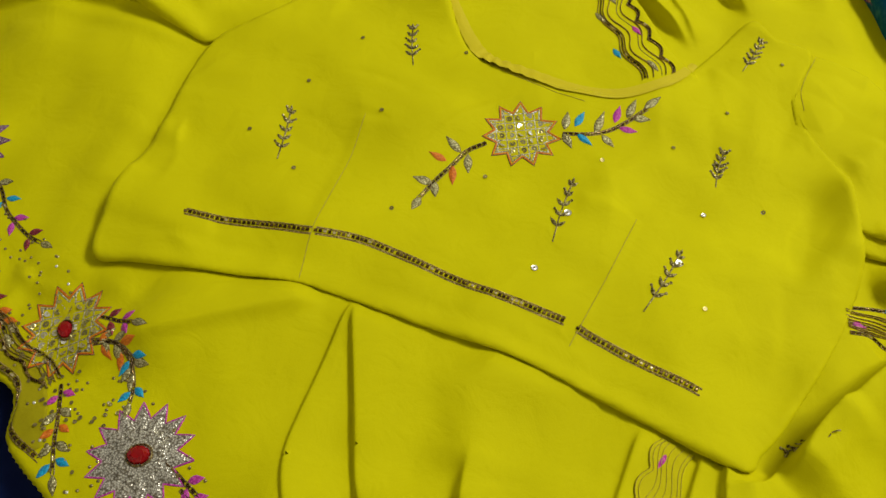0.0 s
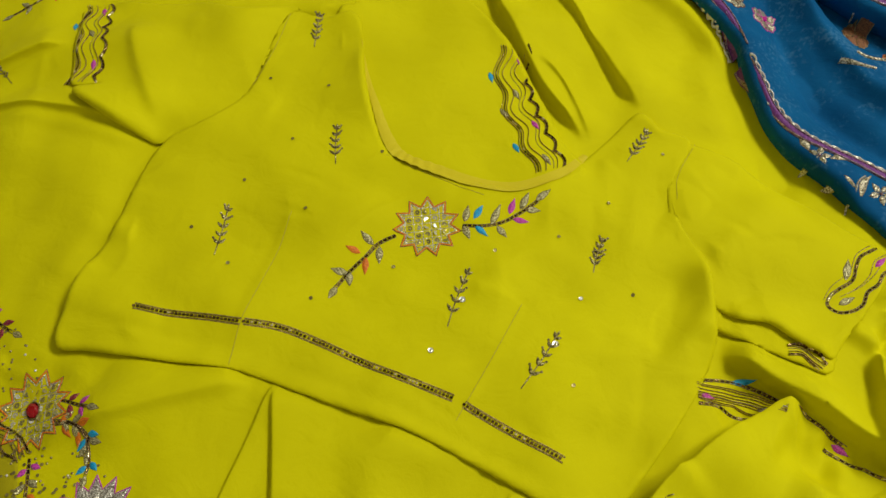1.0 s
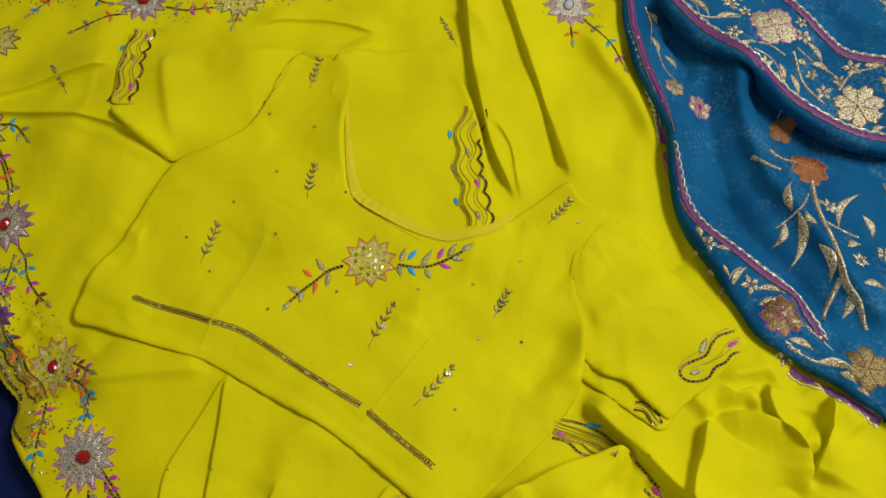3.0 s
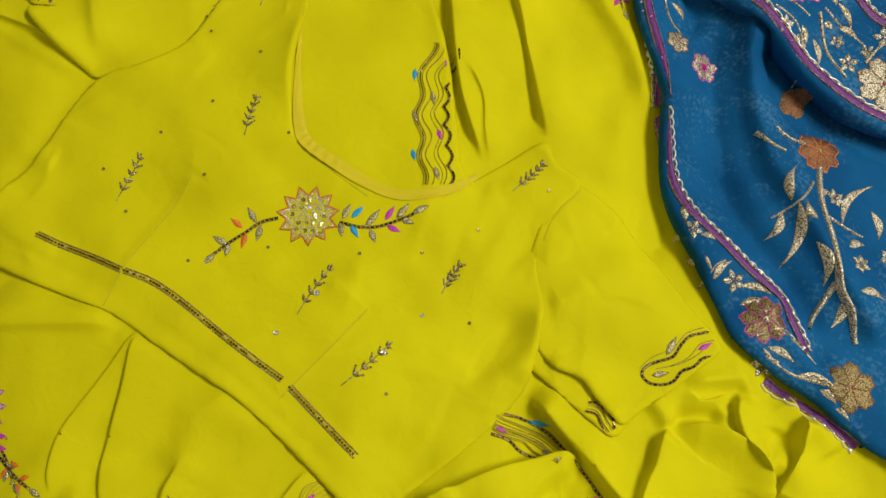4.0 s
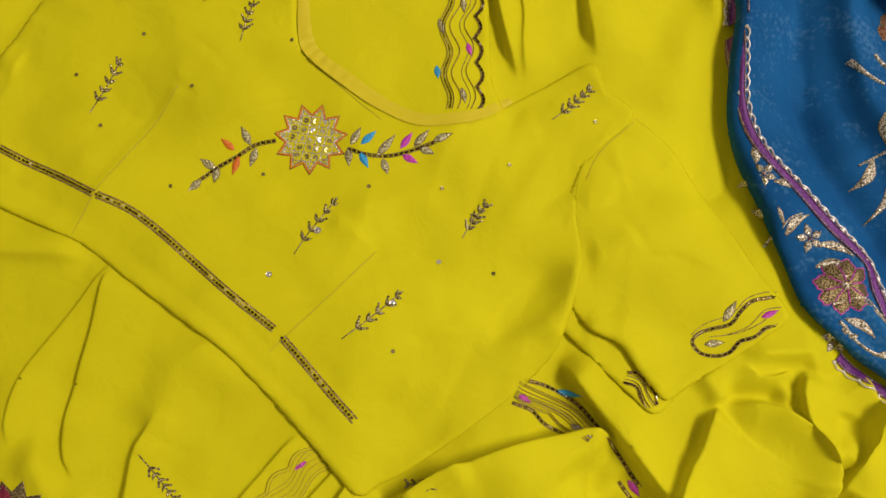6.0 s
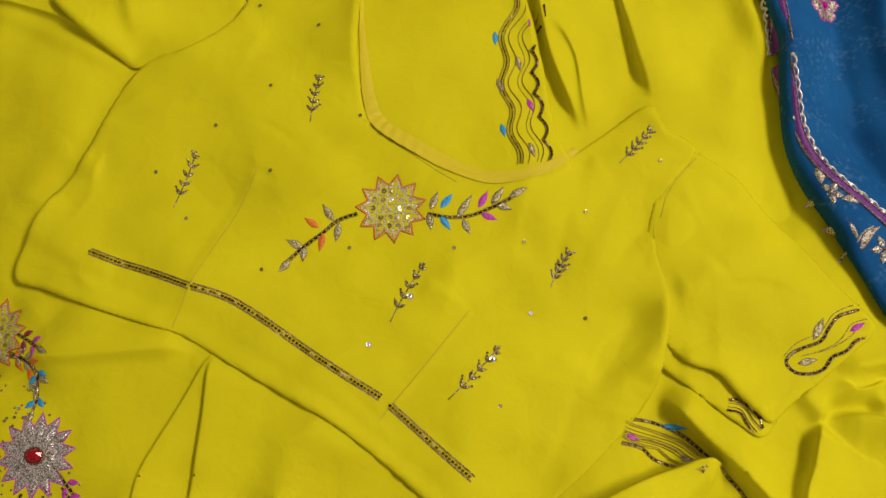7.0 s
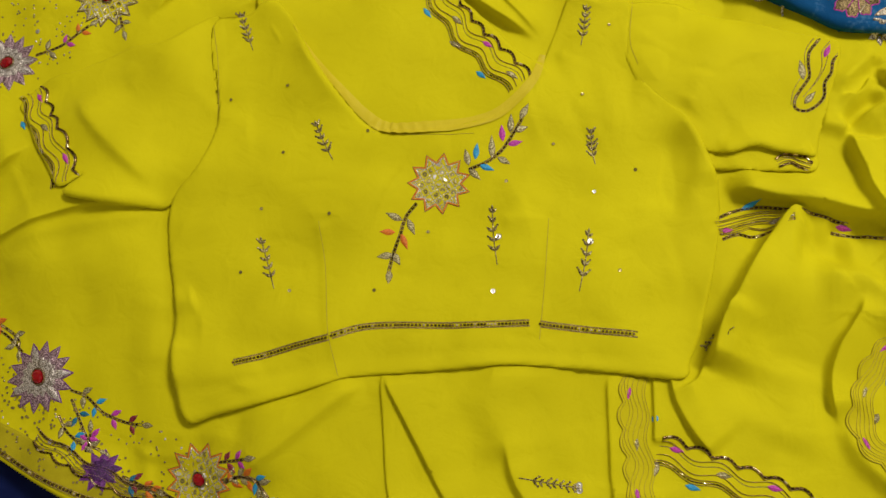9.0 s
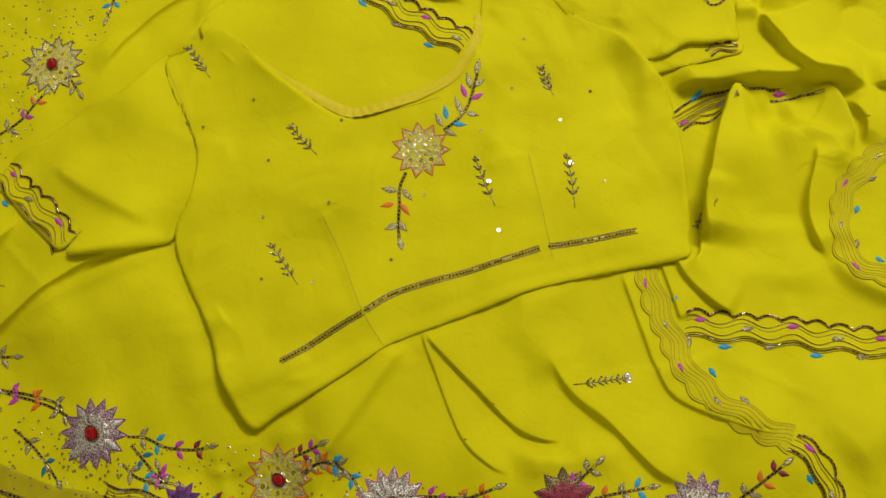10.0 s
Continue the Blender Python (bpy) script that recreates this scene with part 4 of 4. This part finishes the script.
fold(z, [(-247, -93), (-225, -101), (-215, -99)], 0.004, 0.01, 0.0)
fold(z, [(-234, -128), (-239, -153), (-232, -182)], 0.004, 0.02, 0.0)
fold(z, [(-216, 91), (-165, 57), (-113, 24)], 0.003, 0.03, 0.0)
fold(z, [(-170, -183), (-166, -164), (-152, -155)], 0.002, 0.01, 0.0)
fold(z, [(218, 64), (232, 25), (234, -12)], 0.005, 0.016, 0.3)
fold(z, [(188, 37), (198, -1), (191, -32)], -0.0016, 0.016, 0.0)
fold(z, [(-142, 185), (-123, 135), (-95, 96), (-62, 66)], 0.002, 0.010, 0.0)
fold(z, [(-83, -156), (-39, -153), (33, -149), (95, -153), (188, -160)], -0.0012, 0.006, 0.0)
fold(z, [(-232, -182), (-176, -173), (-107, -160), (-85, -156)], -0.0012, 0.006, 0.0)
fold(z, [(58, -33), (79, 7), (117, 29)], 0.0025, 0.014, 0.2)
fold(z, [(-105, -47), (-69, -19), (-41, 21)], 0.002, 0.014, 0.2)
fold(z, [(-189, -115), (-148, -123), (-104, -116)], 0.002, 0.018, 0.2)
fold(z, [(125, -121), (154, -102), (193, -93)], 0.002, 0.018, 0.2)
cloth("bodice", BODICE, z, YELLOW, blouse, roll=0.005)


# ---- blouse details ----
band = curve([(-139, 164), (-116, 125), (-95, 95), (-71, 65), (-48, 49), (-7, 49), (30, 53), (57, 62), (79, 81), (93, 102), (99, 126)], 3)
g = np.gradient(band, axis=0)
g /= np.linalg.norm(g, axis=1)[:, None]
nrm = np.stack([-g[:, 1], g[:, 0]], 1)
wide = 0.0125 * np.sin(np.pi * np.linspace(0.04, 0.97, len(band))) ** 0.35 * np.clip(np.linspace(0.1, 2.2, len(band)), 0, 1)
v, cols = [], 7
for j in range(cols):
    k = j / (cols - 1)
    p = band + nrm * (wide * k)[:, None]
    w = np.arange(len(band))
    crinkle = (0.0026 * (1 - k) ** 0.5 + 0.0011 * np.sin(w * 1.9 + 2 * k)) * np.exp(-(((w / len(w)) - 0.47) / 0.1) ** 2)
    v.append(np.column_stack([p, np.maximum(on_top(*p.T), 0) + 0.0012 + 0.0005 * math.sin(math.pi * k) + crinkle]))
v = np.stack(v, 1).reshape(-1, 3)
facing = mesh_object("neck_facing", v, [(cols * i + j, cols * i + cols + j, cols * i + cols + 1 + j, cols * i + 1 + j) for i in range(len(band) - 1) for j in range(cols - 1)], LINING, blouse, "pale yellow satin facing turned over the neckline")
# stitched seams
for pts in ([(-108, -32), (-101, -77), (-96, -132), (-86, -172)], [(83, -140), (89, -92), (95, -34)], [(-218, 170), (-211, 124), (-209, 74)], [(183, 180), (177, 137), (182, 110)], [(-61, 51), (-40, 48), (1, 47), (31, 47)]):
    s = Sewn()
    s.cord(curve(pts, 2), 0.0005, 0.0003)
    s.make("seam", OCHRE, blouse)
# beaded strips along the hem
bead = Sewn()
bead.v = [(x * 0.0011, y * 0.0009, zz) for zz, k in ((0, 1), (0.001, 0.9), (0.0014, 0.5)) for x, y in ((-k, -k), (k, -k), (k, k), (-k, k))]
bead.f = [(q * 4 + i, q * 4 + (i + 1) % 4, q * 4 + 4 + (i + 1) % 4, q * 4 + 4 + i) for q in range(2) for i in range(4)] + [(8, 9, 10, 11)]
bead_mesh = bpy.data.meshes.new("bead")
bead_mesh.from_pydata(bead.v, [], bead.f)
bead_mesh.materials.append(BROWN)
for pts in ([(-177, -156), (-155, -151), (-126, -143), (-95, -136)], [(-93, -135), (-68, -128), (-39, -126), (10, -127), (43, -127), (75, -126)], [(84, -127), (105, -130), (133, -134), (164, -138)]):
    line = curve(pts, 1.5)
    g = np.gradient(line, axis=0)
    g /= np.linalg.norm(g, axis=1)[:, None]
    m = np.stack([-g[:, 1], g[:, 0]], 1)
    s = Sewn()
    for o in (-0.0027, -0.0019, 0.0019, 0.0027):
        s.cord(line + m * o, 0.0007)
    trim = s.make("hem_trim", OLD_GOLD, blouse, "narrow beaded trim with antique gold cords")
    for k, i in enumerate(range(0, len(line) - 1, 2)):
        a = math.atan2(g[i, 1], g[i, 0])
        x, y = line[i]
        shared("bead", bead_mesh, trim, Matrix.Translation((x, y, float(on_top(x, y)) + 0.0002)) @ Matrix.Rotation(a, 4, "Z"))
# neckline spray
bloom = lattice_flower(*[(-1, 1)], 27.5, blouse, n=11)
left_vine = vine([(-21, -17), (-31, -30), (-36, -46), (-42, -63), (-46, -79)], blouse, 2.6)
right_vine = vine([(26, 13), (41, 19), (54, 29), (65, 44), (75, 60)], blouse, 2.6)
for stem, mat, pairs in (
    (left_vine, TINSEL, ([(-34, -32), (-48, -26)], [(-29, -31), (-23, -45)], [(-42, -63), (-56, -65)], [(-42, -61), (-36, -72)], [(-45, -77), (-46, -89)])),
    (left_vine, ORANGE, ([(-40, -43), (-54, -43)], [(-35, -44), (-29, -59)])),
    (right_vine, TINSEL, ([(26, 17), (23, 32)], [(26, 14), (36, 3)], [(47, 23), (47, 45)], [(52, 24), (63, 17)], [(64, 47), (65, 64)], [(67, 49), (80, 52)], [(73, 59), (81, 73)])),
    (right_vine, AQUA, ([(32, 22), (34, 38)], [(35, 17), (49, 11)])),
    (right_vine, PINK, ([(57, 39), (56, 55)], [(61, 36), (75, 39)])),
):
    for a, b in pairs:
        leaf(a, b, 5.6, mat, stem, edge=ANTIQUE if mat is TINSEL else None)
for a, b, extra in ((*[(-146, -92), (-161, -46)], None), (*[(-97, 26), (-114, 63)], None), (*[(49, -75), (46, -24)], [(51, -50)]), (*[(118, -100), (129, -47)], [(130, -56)]), (*[(138, 15), (136, 46)], None), (*[(132, 134), (139, 174)], None), (*[(-179, 143), (-192, 180)], None)):
    sprig(a, b, blouse, 5, extra)
sequins([(-197, 92), (-142, 102), (-143, 35), (-162, -17), (-98, -26), (-177, -76), (-132, -94), (-58, -95), (59, 0), (153, -83), (173, 9), (130, 82), (159, 154), (-65, 52), (102, 35), (-11, -43)], blouse, 1.5, SMOKE)
sequins([(45, -98)], blouse, 2.2, SEQUIN, 0.05)
sequins([(136, -10)], blouse, 1.7, SEQUIN, 0.12)
lace([(-398, 113), (-380, 80), (-357, 46), (-345, 12)], 12.5, blouse, name="sleeve_border", flip=1)
cuff = vine([(360, 120), (358, 110), (352, 103), (350, 93), (344, 84), (343, 73), (337, 65), (327, 60), (318, 63), (318, 71), (323, 79), (331, 90), (331, 102), (333, 113), (340, 122), (347, 130)], blouse, 2.2, name="sleeve_border")
tagged(cuff, "wavy beaded border closed round the cuff end")
for pts in ([(352, 123), (344, 113), (342, 97), (335, 84), (325, 73)], [(350, 115), (346, 101), (339, 88), (331, 79)], [(345, 133), (336, 124), (329, 112), (327, 96), (317, 79), (314, 66)]):
    vine(pts, cuff, 0.8, OLD_GOLD, False, "fine_thread")
leaf((345, 107), (352, 120), 4.6, PINK, cuff)
leaf((326, 88), (324, 106), 6, TINSEL, cuff, edge=ANTIQUE)
leaf((326, 67), (336, 77), 5, TINSEL, cuff, edge=ANTIQUE)
lace([(295, 11), (308, 13), (322, 5)], 5, blouse, wave=14, name="sleeve_border", leaves=False)

# ---- yellow saree details ----
lace([(-1, 215), (4, 190), (27, 151), (48, 127), (75, 95)], 13.5, saree, flip=1)
lace([(240, -47), (258, -41), (280, -38), (300, -39)], 7, saree, wave=30, style="fine", leaves=False, flip=-1)
for pts in ([(240, -37), (256, -30), (280, -26), (303, -30), (330, -38), (352, -44)], [(243, -56), (258, -51), (272, -52), (290, -48)], [(338, -50), (352, -54), (366, -56), (384, -60)]):
    vine(pts, saree, 2.2)
leaf((262, -29), (280, -20), 5, AQUA, saree)
leaf((243, -49), (254, -47), 5, PINK, saree)
leaf((342, -45), (356, -49), 5, PINK, saree)
leaf((286, -40), (300, -41), 6, SILVER, saree)
lace([(160, -173), (156, -208), (158, -239)] + [(158, -263), (170, -297), (196, -329), (220, -350)], 11, saree, style="pale", net=True, flip=-1)
lace([(221, -351), (233, -371), (236, -393), (231, -420)], 9, saree, flip=1)
lace([(175, -230), (215, -247), (260, -265), (304, -285), (334, -299), (381, -323)], 12, saree, flip=1)
lace([(453, -137), (414, -134), (377, -147), (352, -168), (339, -196), (337, -221), (356, -243), (392, -260)], 10, saree, style="pale", net=True, flip=-1)
lace([(-361, -215), (-311, -242), (-270, -260), (-227, -273), (-195, -283)], 6, saree, wave=22, amp=0.3, leaves=False, flip=-1)
vine([(-560, -112), (-460, -183), (-374, -237), (-312, -264), (-278, -272), (-240, -285), (-215, -292), (-202, -316), (-172, -325)], saree, 3.2, OLD_GOLD, True, "hem_beading")
sprig(*[(62, -252), (108, -260)], saree, 7, [(110, -258), (110, -262)], 5.5)
sprig(*[(-413, -6), (-459, 15)], saree, 7, None, 5)
sprig(*[(-69, 284), (-107, 310)], saree, 7, None, 5.5)
sprig(*[(238, -136), (221, -148)], saree, 4, None, 5)

star_flower(*[(-361, -163)], 32, saree, SILVER, MAUVE, RED_GEM, 14, edge=PURPLE)
star_flower(*[(-118, -301)], 32, saree, SILVER, SILVER, RED_GEM, 14, turn=0.3, edge=PINK)
star_flower(*[(-428, 144)], 31, saree, SILVER, MAUVE, RED_GEM, 13)
star_flower(*[(13, 406)], 32, saree, SILVER, MAUVE, PALE_GEM, 12)
star_flower(*[(-197, 327)], 30, saree, SILVER, MAUVE, RED_GEM, 12)
star_flower(*[(-515, 126)], 22, saree, AQUA, TEAL, RED_GEM, 11)
star_flower(*[(-297, -244)], 18, saree, VIOLET, PURPLE, None, 9, 0.6)
star_flower(*[(24, -340)], 27, saree, MAROON, ANTIQUE, None, 10)
star_flower(*[(129, -379)], 30, saree, SILVER, MAUVE, RED_GEM, 13)
lattice_flower(*[(-330, 209)], 32, saree, RED_GEM, 13, outline=ANTIQUE)
lattice_flower(*[(-553, 9)], 34, saree, MAROON, 12, squash=0.75, lean=0.4, outline=COPPER)
lattice_flower(*[(-472, -94)], 32, saree, RED_GEM, 12, outline=COPPER)
lattice_flower(*[(-208, -252)], 30, saree, RED_GEM, 12)

S, O, P, A, T, M, V = TINSEL, ORANGE, PINK, AQUA, TEAL, MAROON, PURPLE
for pts, cols in (
    ([(-331, -175), (-316, -181), (-299, -195), (-277, -204), (-263, -206)], (S, A, P, M)),
    ([(-341, -197), (-332, -211), (-315, -223)], (S, A)),
    ([(-313, -228), (-310, -221), (-310, -212)], (S, P)),
    ([(-281, -250), (-267, -257), (-247, -262)], (T, O)),
    ([(-188, -238), (-174, -237), (-164, -236)], (M, P)),
    ([(-186, -256), (-169, -250), (-156, -253), (-151, -261)], (O, S, A)),
    ([(-190, -282), (-179, -298), (-170, -314), (-160, -329)], (P, S, O, S, A)),
    ([(-186, -253), (-171, -250), (-157, -254), (-146, -267), (-142, -277)], (S, O, S, A)),
):
    spray(pts, cols, saree)
for pts, cols in (
    ([(-87, -308), (-71, -313), (-50, -315), (-30, -314)], (P, S, O)),
    ([(-96, -321), (-89, -331), (-86, -345)], (S, A)),
    ([(-111, -329), (-108, -344), (-103, -358)], (O, S)),
    ([(-382, -140), (-403, -122), (-436, -101)], (S, O, P)),
    ([(-459, -74), (-443, -66), (-422, -71)], (A, S)),
    ([(-429, 118), (-451, 94), (-472, 69)], (O, S)),
    ([(-527, 111), (-537, 88), (-542, 62)], (S, O, A)),
    ([(-489, 118), (-470, 115), (-460, 117)], (T,)),
):
    spray(pts, cols, saree)
for pts, cols in (
    ([(-399, 151), (-369, 161), (-344, 178)], (S, P, O)),
    ([(-315, 186), (-310, 171)], (S,)),
    ([(-210, 316), (-238, 289), (-257, 263), (-267, 246)], (P, S, A)),
    ([(-176, 326), (-160, 318)], (P,)),
    ([(31, 378), (41, 363)], (O,)),
    ([(-7, 404), (-35, 408), (-60, 411)], (P, A)),
    ([(39, 399), (69, 384), (91, 373), (111, 356)], (S, A, P)),
    ([(-330, -183), (-311, -219), (-301, -227)], (T, P)),
):
    spray(pts, cols, saree)
for pts, cols in (
    ([(-278, -249), (-260, -257), (-244, -268)], (M, O)),
    ([(28, -334), (44, -327), (57, -321)], (P, S)),
    ([(47, -346), (69, -348), (93, -351)], (O, S, A)),
    ([(162, -383), (184, -375), (205, -367)], (S, O, M)),
    ([(-101, -299), (-71, -309), (-44, -319)], (P, O)),
    ([(-442, -96), (-414, -110), (-390, -126), (-386, -138)], (P, O, S)),
    ([(-434, -136), (-417, -162), (-403, -192)], (S, T)),
):
    spray(pts, cols, saree)
rng = random.Random(8)
spots = [(x + rng.gauss(0, 15), y + rng.gauss(0, 10)) for x, y in curve([(-494, -126), (-416, -162), (-352, -215), (-289, -261), (-248, -276), (-206, -289), (-172, -317)], 4) * 1000]
spots += [(x + rng.gauss(0, 12), y + rng.gauss(0, 16)) for x, y in curve([(-605, 35), (-583, 79), (-555, 102), (-489, 158)], 6) * 1000]
spots += [(x + rng.gauss(0, 14), y + rng.gauss(0, 8)) for x, y in curve([(-381, -179), (-335, -219), (-280, -252), (-229, -275), (-123, -293)], 4) * 1000]
held = inside(np.array([p[0] for p in spots]) / 1000 - 0.006, np.array([p[1] for p in spots]) / 1000 - 0.006, SAREE_EDGE)
sequins([p for p, ok in zip(spots, held) if ok], saree, 1.2, SMOKE)
net_zone = np.array([(rng.uniform(-0.64, 0.12), rng.uniform(-0.37, 0.42)) for _ in range(6500)])
d, *_ = nearest(net_zone[:, 0], net_zone[:, 1], curve([(-573, -111), (-462, -190), (-376, -244), (-286, -273), (-207, -314), (-140, -348), (-83, -378)], 8))
e, *_ = nearest(net_zone[:, 0], net_zone[:, 1], curve([(-627, 95), (-515, 150), (-428, 175), (-330, 250), (-197, 365), (0, 440)], 8))
keep = ((d < 0.075) | (e < 0.06)) & inside(net_zone[:, 0], net_zone[:, 1], SAREE_EDGE) & (d > 0.006)
for part_name, tone, share in (("sequin_scatter", SMOKE, 0), ("sequin_scatter", GILT, 1)):
    s = Sewn()
    for i, p in enumerate(net_zone[keep]):
        if i % 4 // 3 == share:
            s.dome(p, 0.0011, 0.0008, 6)
    tagged(s.make(part_name, tone, saree, "tiny sequins scattered over the border"), kind="stuff")
sequins([(-398, 175), (-383, -174), (-346, -219)] + [(-239, -285), (-197, -325), (-257, -275)] + [(-196, -325)], saree, 2.2, SEQUIN, 0.1)
